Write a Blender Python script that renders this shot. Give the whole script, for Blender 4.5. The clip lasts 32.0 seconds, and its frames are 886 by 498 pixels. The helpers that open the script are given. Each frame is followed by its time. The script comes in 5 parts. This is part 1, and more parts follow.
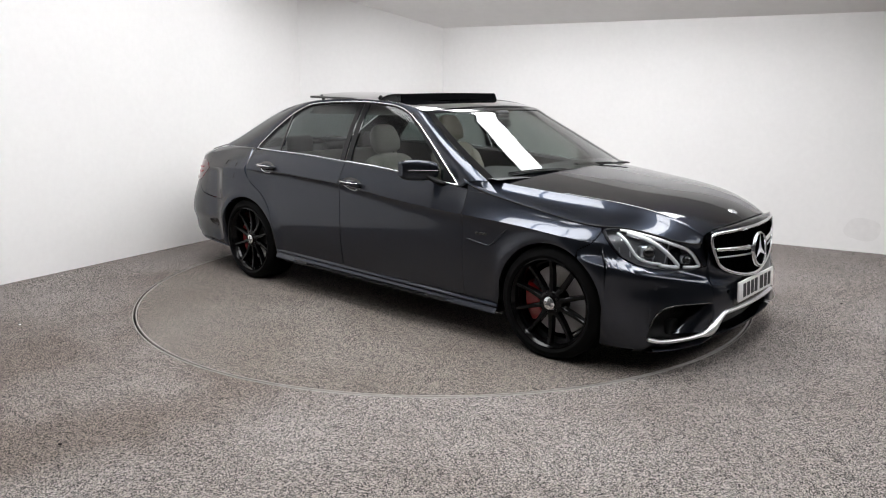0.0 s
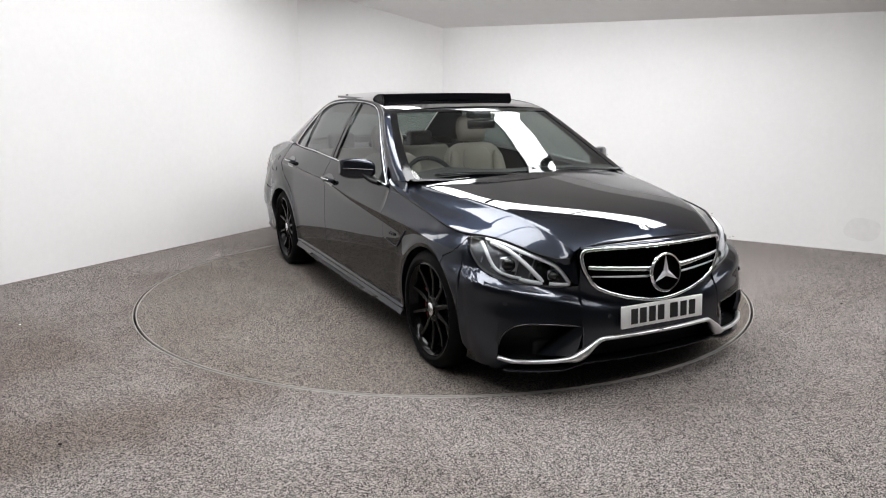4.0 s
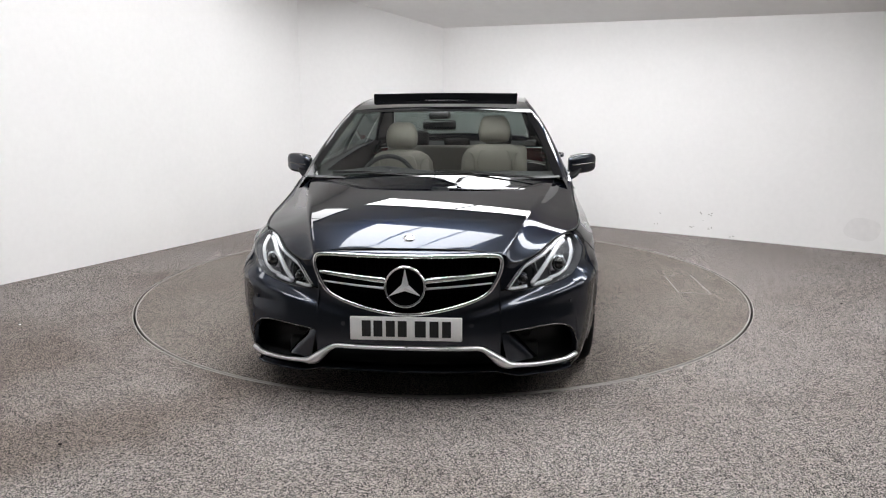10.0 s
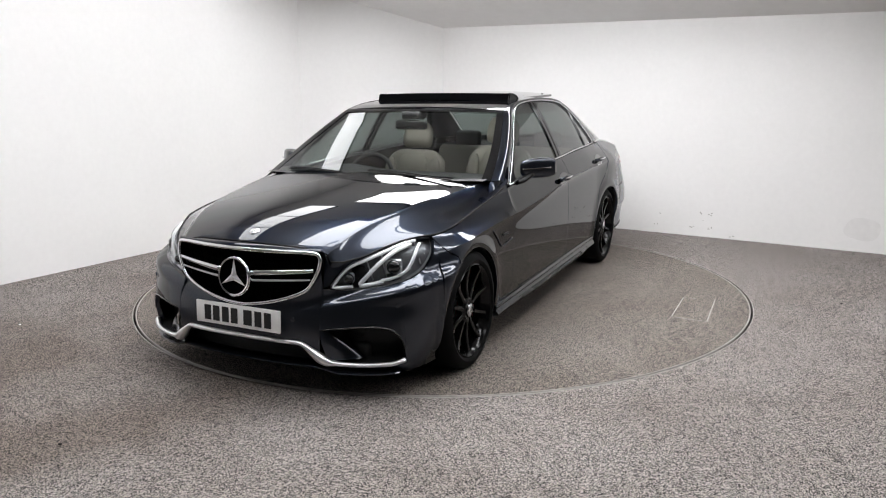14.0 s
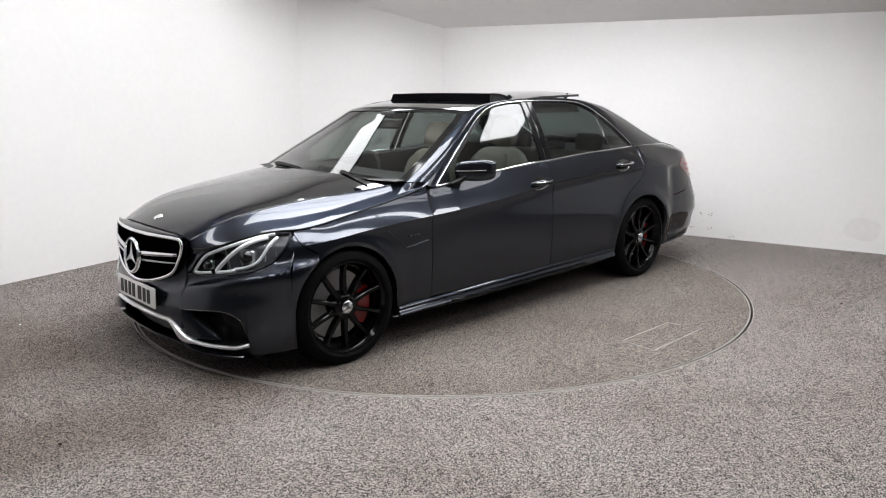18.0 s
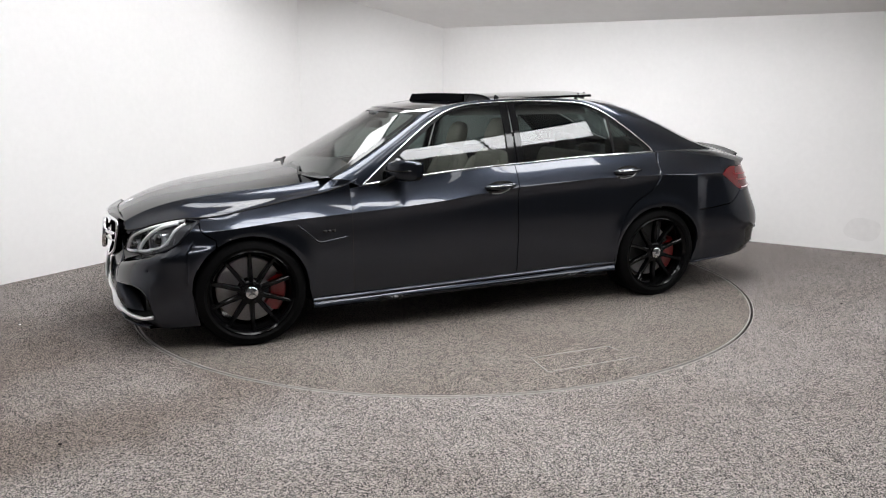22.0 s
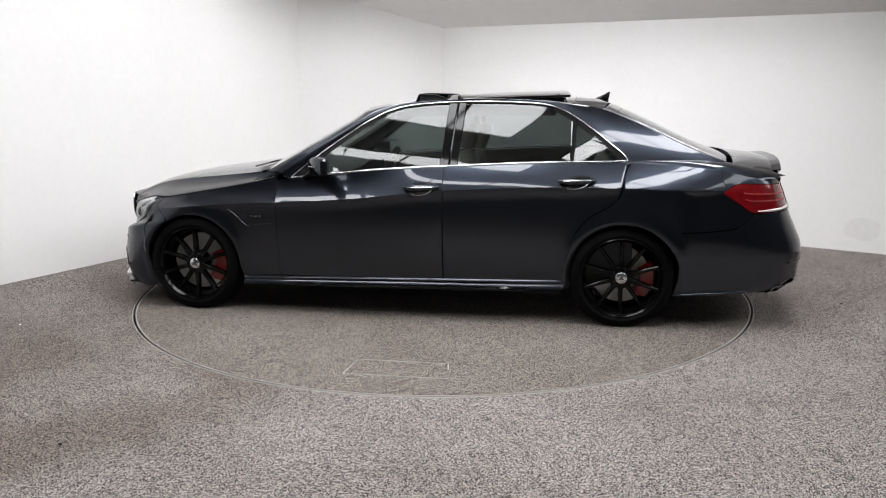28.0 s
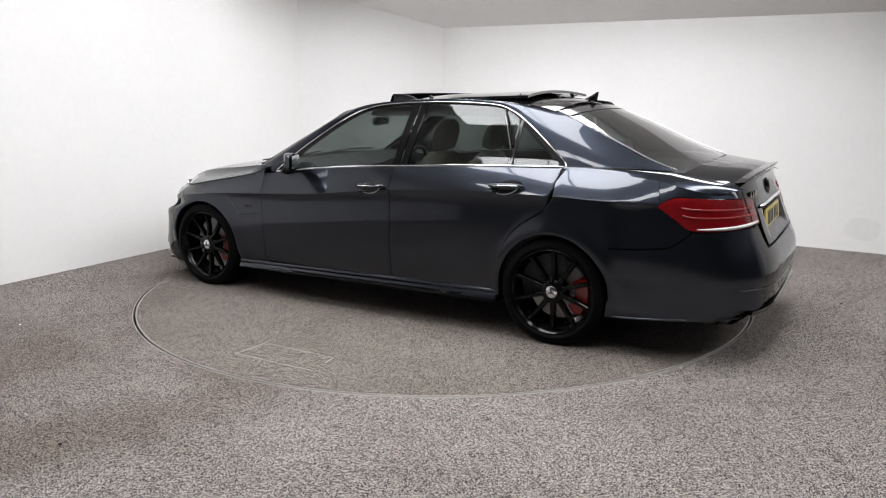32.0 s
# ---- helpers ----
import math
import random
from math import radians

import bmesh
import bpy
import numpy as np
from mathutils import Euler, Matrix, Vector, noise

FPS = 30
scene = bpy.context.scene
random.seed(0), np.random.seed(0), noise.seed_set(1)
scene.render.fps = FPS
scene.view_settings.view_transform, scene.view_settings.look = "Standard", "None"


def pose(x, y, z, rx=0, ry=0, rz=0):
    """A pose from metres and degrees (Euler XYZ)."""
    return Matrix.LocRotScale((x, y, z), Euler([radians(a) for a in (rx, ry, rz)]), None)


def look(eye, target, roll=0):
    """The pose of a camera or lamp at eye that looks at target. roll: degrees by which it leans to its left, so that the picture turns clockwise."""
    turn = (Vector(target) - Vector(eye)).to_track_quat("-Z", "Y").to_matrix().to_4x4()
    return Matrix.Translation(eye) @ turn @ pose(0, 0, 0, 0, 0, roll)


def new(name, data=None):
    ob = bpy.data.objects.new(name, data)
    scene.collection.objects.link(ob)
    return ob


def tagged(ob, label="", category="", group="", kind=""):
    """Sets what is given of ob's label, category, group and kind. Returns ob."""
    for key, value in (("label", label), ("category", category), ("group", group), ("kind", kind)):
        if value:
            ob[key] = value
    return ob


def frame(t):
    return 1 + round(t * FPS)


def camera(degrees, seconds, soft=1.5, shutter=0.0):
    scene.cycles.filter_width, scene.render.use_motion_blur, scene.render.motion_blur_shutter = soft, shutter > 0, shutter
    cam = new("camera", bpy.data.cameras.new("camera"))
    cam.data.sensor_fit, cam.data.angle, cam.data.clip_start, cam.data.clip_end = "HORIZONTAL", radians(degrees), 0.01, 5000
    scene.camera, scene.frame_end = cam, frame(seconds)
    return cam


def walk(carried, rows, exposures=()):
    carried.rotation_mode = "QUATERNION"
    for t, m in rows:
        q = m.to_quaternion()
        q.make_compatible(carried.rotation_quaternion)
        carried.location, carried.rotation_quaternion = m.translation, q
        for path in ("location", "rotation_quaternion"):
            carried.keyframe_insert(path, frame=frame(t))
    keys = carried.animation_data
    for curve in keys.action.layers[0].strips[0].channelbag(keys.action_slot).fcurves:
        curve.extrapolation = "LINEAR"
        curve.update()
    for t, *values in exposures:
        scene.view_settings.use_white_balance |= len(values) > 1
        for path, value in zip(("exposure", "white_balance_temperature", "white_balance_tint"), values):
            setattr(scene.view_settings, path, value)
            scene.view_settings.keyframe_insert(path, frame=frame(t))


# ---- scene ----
# ---------------------------------------------------------------- camera
cam = camera(61.31, 32.0, 1.1)
EYE = (0.0, -5.688, 1.460)


def aim(eye, yaw, pitch, roll):
    """A camera pose from its heading (degrees, 0 is along +y), its tilt and its lean."""
    y, p = radians(yaw), radians(pitch)
    way = Vector((math.sin(y) * math.cos(p), math.cos(y) * math.cos(p), math.sin(p)))
    return look(eye, Vector(eye) + way, roll)


STAND = aim(EYE, 0.017, -11.797, -0.327)
walk(cam, [(0.0, STAND), (32.0, STAND)])

# ---------------------------------------------------------------- world and light
world = bpy.data.worlds.new("world")
scene.world = world
world.use_nodes = True
world.node_tree.nodes["Background"].inputs[0].default_value = (0.9, 0.93, 1.0, 1)
world.node_tree.nodes["Background"].inputs[1].default_value = 0.3
scene.view_settings.exposure = -0.11


# ---------------------------------------------------------------- materials
def nodes_of(name):
    m = bpy.data.materials.new(name)
    m.use_nodes = True
    return m, m.node_tree.nodes, m.node_tree.links, m.node_tree.nodes["Principled BSDF"]


def plain(name, color, rough=0.5, metal=0.0, coat=0.0, spec=0.5, grain=0.0, scale=60.0, bump=0.0, sheen=0.0):
    """A surface with a fine uneven tone, uneven gloss and relief."""
    m, n, l, p = nodes_of(name)
    p.inputs["Roughness"].default_value = rough
    p.inputs["Metallic"].default_value = metal
    p.inputs["Coat Weight"].default_value = coat
    p.inputs["Coat Roughness"].default_value = 0.04
    p.inputs["Specular IOR Level"].default_value = spec
    p.inputs["Sheen Weight"].default_value = sheen
    p.inputs["Base Color"].default_value = (*color, 1)
    if grain or bump:
        co = n.new("ShaderNodeTexCoord")
        fine = n.new("ShaderNodeTexNoise")
        fine.inputs["Scale"].default_value = scale
        fine.inputs["Detail"].default_value = 4
        broad = n.new("ShaderNodeTexNoise")
        broad.inputs["Scale"].default_value = scale / 14
        broad.inputs["Detail"].default_value = 3
        l.new(co.outputs["Object"], fine.inputs["Vector"])
        l.new(co.outputs["Object"], broad.inputs["Vector"])
        both = n.new("ShaderNodeMath")
        both.operation = "ADD"
        l.new(fine.outputs["Fac"], both.inputs[0])
        l.new(broad.outputs["Fac"], both.inputs[1])
        ramp = n.new("ShaderNodeMapRange")
        ramp.inputs["From Min"].default_value = 0.6
        ramp.inputs["From Max"].default_value = 1.4
        ramp.inputs["To Min"].default_value = 1 - grain
        ramp.inputs["To Max"].default_value = 1 + grain
        l.new(both.outputs[0], ramp.inputs["Value"])
        tone = n.new("ShaderNodeMix")
        tone.data_type = "RGBA"
        tone.blend_type = "MULTIPLY"
        tone.inputs["Factor"].default_value = 1.0
        tone.inputs[6].default_value = (*color, 1)
        l.new(ramp.outputs[0], tone.inputs[7])
        l.new(tone.outputs[2], p.inputs["Base Color"])
        if bump:
            b = n.new("ShaderNodeBump")
            b.inputs["Strength"].default_value = bump
            b.inputs["Distance"].default_value = 0.002
            l.new(fine.outputs["Fac"], b.inputs["Height"])
            l.new(b.outputs[0], p.inputs["Normal"])
    return m


def glow(name, color, strength):
    m, n, l, p = nodes_of(name)
    p.inputs["Base Color"].default_value = (*color, 1)
    p.inputs["Emission Color"].default_value = (*color, 1)
    p.inputs["Emission Strength"].default_value = strength
    return m


def glass(name, tint, gloss_rough=0.03, f0=0.045, shine_tone=1.0):
    """A tinted pane: it lets the tint through and mirrors more at grazing angles, alike from both sides."""
    m, n, l, p = nodes_of(name)
    n.remove(p)
    clear = n.new("ShaderNodeBsdfTransparent")
    clear.inputs[0].default_value = (*tint, 1)
    shine = n.new("ShaderNodeBsdfGlossy")
    shine.inputs["Roughness"].default_value = gloss_rough
    shine.inputs["Color"].default_value = (shine_tone, shine_tone, shine_tone, 1)
    facing = n.new("ShaderNodeLayerWeight")
    facing.inputs["Blend"].default_value = 0.5
    power = n.new("ShaderNodeMath")
    power.operation = "POWER"
    power.inputs[1].default_value = 5.0
    l.new(facing.outputs["Facing"], power.inputs[0])
    rise = n.new("ShaderNodeMath")
    rise.operation = "MULTIPLY_ADD"
    rise.inputs[1].default_value = 1.0 - f0
    rise.inputs[2].default_value = f0
    l.new(power.outputs[0], rise.inputs[0])
    mix = n.new("ShaderNodeMixShader")
    l.new(rise.outputs[0], mix.inputs[0])
    l.new(clear.outputs[0], mix.inputs[1])
    l.new(shine.outputs[0], mix.inputs[2])
    l.new(mix.outputs[0], n["Material Output"].inputs[0])
    return m


def carpet_material(name, dark, light, worn, tracks=()):
    """Looped contract carpet: salt-and-pepper fleck, worn and soiled at a broad scale, pile relief."""
    m, n, l, p = nodes_of(name)
    p.inputs["Roughness"].default_value = 0.95
    p.inputs["Specular IOR Level"].default_value = 0.15
    co = n.new("ShaderNodeTexCoord")
    fleck = n.new("ShaderNodeTexVoronoi")
    fleck.inputs["Scale"].default_value = 265
    pile = n.new("ShaderNodeTexNoise")
    pile.inputs["Scale"].default_value = 400
    pile.inputs["Detail"].default_value = 2
    broad = n.new("ShaderNodeTexNoise")
    broad.inputs["Scale"].default_value = 1.1
    broad.inputs["Detail"].default_value = 7
    broad.inputs["Roughness"].default_value = 0.6
    for q in (fleck, broad, pile):
        l.new(co.outputs["Object"], q.inputs["Vector"])
    pick = n.new("ShaderNodeSeparateColor")
    l.new(fleck.outputs["Color"], pick.inputs[0])
    mixed = n.new("ShaderNodeMath")
    mixed.operation = "MULTIPLY_ADD"
    mixed.inputs[1].default_value = 0.8
    l.new(pile.outputs["Fac"], mixed.inputs[0])
    grey = n.new("ShaderNodeMath")
    grey.operation = "MULTIPLY_ADD"
    grey.inputs[1].default_value = 1.05
    grey.inputs[2].default_value = -0.42
    l.new(pick.outputs[0], grey.inputs[0])
    l.new(grey.outputs[0], mixed.inputs[2])
    ramp = n.new("ShaderNodeValToRGB")
    ramp.color_ramp.elements[0].position = 0.27
    ramp.color_ramp.elements[1].position = 0.84
    ramp.color_ramp.elements[0].color = (*dark, 1)
    ramp.color_ramp.elements[1].color = (*light, 1)
    l.new(mixed.outputs[0], ramp.inputs[0])
    vary = n.new("ShaderNodeMix")
    vary.data_type = "RGBA"
    vary.blend_type = "MULTIPLY"
    vary.inputs["Factor"].default_value = 0.12
    l.new(ramp.outputs[0], vary.inputs[6])
    l.new(fleck.outputs["Color"], vary.inputs[7])
    wear = n.new("ShaderNodeMapRange")
    wear.inputs["From Min"].default_value = 0.35
    wear.inputs["From Max"].default_value = 0.68
    wear.inputs["To Min"].default_value = 0.0
    wear.inputs["To Max"].default_value = 0.55
    l.new(broad.outputs["Fac"], wear.inputs["Value"])
    level = wear.outputs[0]
    for (x, y), (rx, ry), turn, depth in tracks:
        # a soiled zone trodden into the pile
        place = n.new("ShaderNodeMapping")
        place.vector_type = "TEXTURE"
        place.inputs["Location"].default_value = (x, y, 0)
        place.inputs["Rotation"].default_value = (0, 0, radians(turn))
        place.inputs["Scale"].default_value = (rx, ry, 1)
        l.new(co.outputs["Object"], place.inputs["Vector"])
        zone = n.new("ShaderNodeTexGradient")
        zone.gradient_type = "SPHERICAL"
        l.new(place.outputs[0], zone.inputs["Vector"])
        ragged = n.new("ShaderNodeMath")
        ragged.operation = "MULTIPLY"
        l.new(zone.outputs["Fac"], ragged.inputs[0])
        l.new(broad.outputs["Fac"], ragged.inputs[1])
        total = n.new("ShaderNodeMath")
        total.operation = "MULTIPLY_ADD"
        total.use_clamp = True
        total.inputs[1].default_value = depth
        l.new(ragged.outputs[0], total.inputs[0])
        l.new(level, total.inputs[2])
        level = total.outputs[0]
    soil = n.new("ShaderNodeMix")
    soil.data_type = "RGBA"
    soil.blend_type = "MULTIPLY"
    soil.inputs[7].default_value = (*worn, 1)
    l.new(level, soil.inputs["Factor"])
    l.new(vary.outputs[2], soil.inputs[6])
    l.new(soil.outputs[2], p.inputs["Base Color"])
    return m


def paint_material():
    """Dark blue-grey metallic paint with fine flake under clear lacquer."""
    m, n, l, p = nodes_of("paint")
    co = n.new("ShaderNodeTexCoord")
    flake = n.new("ShaderNodeTexVoronoi")
    flake.inputs["Scale"].default_value = 1400
    l.new(co.outputs["Object"], flake.inputs["Vector"])
    ramp = n.new("ShaderNodeMix")
    ramp.data_type = "RGBA"
    ramp.inputs[6].default_value = (0.0145, 0.0172, 0.0235, 1)
    ramp.inputs[7].default_value = (0.039, 0.0460, 0.0615, 1)
    l.new(flake.outputs["Distance"], ramp.inputs["Factor"])
    l.new(ramp.outputs[2], p.inputs["Base Color"])
    p.inputs["Metallic"].default_value = 1.0
    p.inputs["Roughness"].default_value = 0.30
    p.inputs["Coat Weight"].default_value = 1.0
    p.inputs["Coat Roughness"].default_value = 0.015
    p.inputs["Coat IOR"].default_value = 1.47
    p.inputs["Specular Tint"].default_value = (0.12, 0.14, 0.19, 1)
    p.inputs["Specular IOR Level"].default_value = 0.2
    return m


PAINT = paint_material()
BLACK = plain("black plastic", (0.0055, 0.0055, 0.006), 0.45, spec=0.2, grain=0.2, scale=200, bump=0.1)
GLOSS = plain("gloss black", (0.005, 0.005, 0.0055), 0.12, coat=0.6)
PILLAR = plain("black pillar film", (0.004, 0.004, 0.0045), 0.06, spec=0.3)
CHROME = plain("chrome", (0.82, 0.83, 0.85), 0.10, metal=1.0)
SATIN = plain("satin metal", (0.62, 0.63, 0.65), 0.28, metal=1.0, grain=0.05, scale=90)
RUBBER = plain("tyre rubber", (0.0040, 0.0040, 0.0042), 0.6, spec=0.06, grain=0.25, scale=120, bump=0.2)
RIM = plain("gloss black alloy", (0.0026, 0.0026, 0.0028), 0.14, spec=0.2)
DISC = plain("brake disc steel", (0.46, 0.46, 0.465), 0.45, metal=0.55, grain=0.25, scale=110)
RED = plain("red caliper paint", (0.27, 0.008, 0.010), 0.35, coat=0.5, grain=0.1, scale=40)
LEATHER = plain("cream leather", (0.36, 0.332, 0.282), 0.55, grain=0.10, scale=50, bump=0.25)
TRIM = plain("dark cabin trim", (0.02, 0.021, 0.022), 0.6, grain=0.15, scale=80, bump=0.2)
LINING = plain("grey headlining", (0.18, 0.175, 0.165), 0.9, grain=0.1, scale=120)
WIND_GLASS = glass("windscreen glass", (0.54, 0.575, 0.555))
SIDE_GLASS = glass("door glass", (0.29, 0.335, 0.325))
REAR_GLASS = glass("privacy glass", (0.22, 0.255, 0.248))
ROOF_GLASS = plain("black roof glass", (0.006, 0.006, 0.007), 0.03, coat=0.5)
LENS = glass("clear lamp lens", (0.9, 0.92, 0.94), f0=0.02, shine_tone=0.5)
LIP = plain("satin chrome", (0.90, 0.90, 0.91), 0.36, metal=1.0, grain=0.04, scale=80)
MESH = plain("matt black mesh", (0.0022, 0.0022, 0.0025), 0.8, spec=0.0)
STAR = plain("brushed bright metal", (0.85, 0.86, 0.88), 0.42, metal=0.7)
LAMP_WHITE = plain("lamp light guide", (0.86, 0.87, 0.88), 0.25, coat=0.6)
LAMP_DARK = plain("lamp housing", (0.16, 0.162, 0.17), 0.35, metal=0.5, grain=0.15, scale=60)
PLATE_WHITE = plain("white plate", (0.93, 0.93, 0.915), 0.35, grain=0.04, scale=60)
PLATE_YELLOW = plain("yellow plate", (0.62, 0.50, 0.12), 0.35, grain=0.05, scale=60)
INK = plain("black print", (0.012, 0.012, 0.012), 0.5)
TAIL_RED = plain("red lamp lens", (0.15, 0.003, 0.005), 0.10, coat=0.4, grain=0.3, scale=26)
TAIL_BAR = plain("red lamp bar", (0.30, 0.012, 0.014), 0.3)
PIPE = plain("dark grained metal", (0.18, 0.18, 0.185), 0.35, metal=1.0, grain=0.2, scale=60)
TAIL_WHITE = plain("clear lamp strip", (0.75, 0.72, 0.70), 0.15, coat=0.8, grain=0.15, scale=160)
WALL = plain("white wall paint", (0.86, 0.848, 0.838), 0.75, grain=0.025, scale=22, bump=0.05)
CEIL = plain("matt ceiling paint", (0.85, 0.838, 0.828), 0.9, grain=0.03, scale=12)
BACK = plain("dull grey wall", (0.09, 0.09, 0.092), 0.85, grain=0.1, scale=8)
SCUFF = plain("wall scuff", (0.46, 0.44, 0.42), 0.8, grain=0.3, scale=90)
TOUCH_UP = plain("touched-up wall paint", (0.83, 0.816, 0.804), 0.8, grain=0.06, scale=14)
TRACKS = (((-1.75, -2.70), (1.1, 0.55), 25, 1.7), ((-2.9, -2.0), (1.0, 0.6), 40, 1.3), ((-2.45, -1.2), (1.1, 0.7), 60, 1.1), ((-1.0, -2.0), (0.9, 0.35), -25, 1.0), ((-2.3, 0.3), (0.9, 0.9), 0, 0.8), ((-2.1, -1.85), (1.9, 1.5), 20, 0.9))
CARPET = carpet_material("carpet", (0.014, 0.0129, 0.0120), (0.470, 0.440, 0.416), (0.60, 0.555, 0.52), TRACKS)
CARPET_DISC = carpet_material("turntable carpet", (0.0100, 0.0091, 0.0082), (0.365, 0.335, 0.304), (0.64, 0.58, 0.53))
EDGE = plain("turntable edge strip", (0.34, 0.325, 0.30), 0.5, metal=0.3, grain=0.2, scale=30)
SLOT = plain("turntable gap", (0.015, 0.015, 0.015), 0.9)
PANEL = glow("light diffuser", (0.975, 0.98, 1.0), 13.0)
PANEL_FILL = glow("dim fill light diffuser", (0.975, 0.98, 1.0), 4.5)
PANEL_MID = glow("half-bright light diffuser", (0.975, 0.98, 1.0), 5.8)
PANEL_STRONG = glow("brighter light diffuser", (0.975, 0.98, 1.0), 16.0)


# ---------------------------------------------------------------- mesh helpers
def mesh_from(verts, faces, smooth=True, name="mesh"):
    me = bpy.data.meshes.new(name)
    me.from_pydata([tuple(v) for v in verts], [], faces)
    if smooth:
        me.polygons.foreach_set("use_smooth", [True] * len(me.polygons))
    me.update()
    return me


def part(name, me, material, parent=None, label=""):
    """One mesh object under a thing or a part. me: a mesh or a bmesh."""
    if isinstance(me, bmesh.types.BMesh):
        data = bpy.data.meshes.new(name)
        me.to_mesh(data)
        me.free()
        me = data
    if not me.materials:
        me.materials.append(material)
    ob = new(name, me)
    if parent is not None:
        ob.parent = parent
    return tagged(ob, label)


def sharp(me, degrees=35):
    me.set_sharp_from_angle(angle=radians(degrees))
    return me


class Mesh:
    """Gathers vertices and faces of one mesh."""

    def __init__(self):
        self.v, self.f = [], []

    def grid(self, rows, close=False):
        """rows: a list of equally long rows of points, joined by quads."""
        o, n = len(self.v), len(rows[0])
        for r in rows:
            self.v.extend(r)
        for i in range(len(rows) - 1):
            for j in range(n if close else n - 1):
                k = (j + 1) % n
                self.f.append((o + i * n + j, o + i * n + k, o + (i + 1) * n + k, o + (i + 1) * n + j))
        return self

    def rim(self, rows, back):
        """Turns the border of a sheet inwards by the vector function back(p)."""
        loop = list(rows[0]) + [r[-1] for r in rows[1:]] + list(reversed(rows[-1][:-1])) + [r[0] for r in reversed(rows[1:-1])]
        self.grid([loop, [back(Vector(p)) for p in loop]], close=True)
        return self

    def tube(self, line, r, sides=8, close=False, flat=1.0, up=(0, 0, 1)):
        """A round bar along a line of points; r may be a list."""
        pts = [Vector(p) for p in line]
        rows = []
        for i, p in enumerate(pts):
            a = pts[(i - 1) % len(pts)] if close or i else p
            b = pts[(i + 1) % len(pts)] if close or i < len(pts) - 1 else p
            d = (b - a).normalized()
            s = d.cross(Vector(up))
            s = s.normalized() if s.length > 1e-4 else d.orthogonal().normalized()
            t = s.cross(d)
            q = r[i] if isinstance(r, (list, tuple)) else r
            rows.append([p + s * (q * math.cos(k)) + t * (q * flat * math.sin(k)) for k in [2 * math.pi * j / sides for j in range(sides)]])
        if close:
            rows.append(rows[0])
        o = len(self.v)
        self.grid(rows, close=True)
        if not close:
            self.f.append(tuple(o + j for j in reversed(range(sides))))
            e = o + (len(rows) - 1) * sides
            self.f.append(tuple(e + j for j in range(sides)))
        return self

    def lathe(self, profile, steps=48, axis="y", centre=(0, 0, 0)):
        """profile: (radius, along) pairs turned round an axis."""
        rows = []
        for r, a in profile:
            ring = []
            for j in range(steps):
                k = 2 * math.pi * j / steps
                c, s = r * math.cos(k), r * math.sin(k)
                p = {"y": (c, a, s), "x": (a, c, s), "z": (c, s, a)}[axis]
                ring.append(Vector(p) + Vector(centre))
            rows.append(ring)
        return self.grid(rows, close=True)

    def box(self, lo, hi, m=None):
        o = len(self.v)
        for x in (lo[0], hi[0]):
            for y in (lo[1], hi[1]):
                for z in (lo[2], hi[2]):
                    p = Vector((x, y, z))
                    self.v.append(m @ p if m else p)
        for q in ((0, 1, 3, 2), (4, 6, 7, 5), (0, 4, 5, 1), (2, 3, 7, 6), (0, 2, 6, 4), (1, 5, 7, 3)):
            self.f.append(tuple(o + k for k in q))
        return self

    def done(self, smooth=True, angle=None, flip=1):
        v = [(p[0], p[1] * flip, p[2]) for p in self.v]
        f = [tuple(reversed(q)) for q in self.f] if flip < 0 else self.f
        me = mesh_from(v, f, smooth)
        if angle:
            sharp(me, angle)
        return me


def bevelled_box(lo, hi, r=0.01, seg=2, m=None):
    bm = bmesh.new()
    bmesh.ops.create_cube(bm, size=1.0)
    c, s = (Vector(lo) + Vector(hi)) / 2, Vector(hi) - Vector(lo)
    for v in bm.verts:
        v.co = Vector((v.co.x * s.x, v.co.y * s.y, v.co.z * s.z)) + c
    bmesh.ops.bevel(bm, geom=bm.edges[:], offset=r, segments=seg, affect="EDGES", profile=0.5)
    for f in bm.faces:
        f.smooth = True
    if m:
        bm.transform(m)
    return bm


def smooth_curve(*pts):
    """A smooth function through (x, value) pairs that doesn't overshoot."""
    pts = sorted(pts)
    x, y = np.array([p[0] for p in pts]), np.array([p[1] for p in pts])
    h, d = np.diff(x), np.diff(y) / np.diff(x)
    m = np.zeros(len(x))
    m[0], m[-1] = d[0], d[-1]
    for i in range(1, len(x) - 1):
        m[i] = 0 if d[i - 1] * d[i] <= 0 else (h[i - 1] + h[i]) / (h[i - 1] / d[i - 1] + h[i] / d[i]) if d[i - 1] * d[i] > 0 else 0

    def f(q):
        q = min(max(q, x[0]), x[-1])
        i = min(int(np.searchsorted(x, q, "right")) - 1, len(x) - 2)
        t = (q - x[i]) / h[i]
        return float(y[i] * (1 + 2 * t) * (1 - t) ** 2 + m[i] * h[i] * t * (1 - t) ** 2 + y[i + 1] * t * t * (3 - 2 * t) - m[i + 1] * h[i] * t * t * (1 - t))
    return f


def lerp(a, b, t):
    return a + (b - a) * t


def steps(a, b, n):
    return [lerp(a, b, i / n) for i in range(n + 1)]


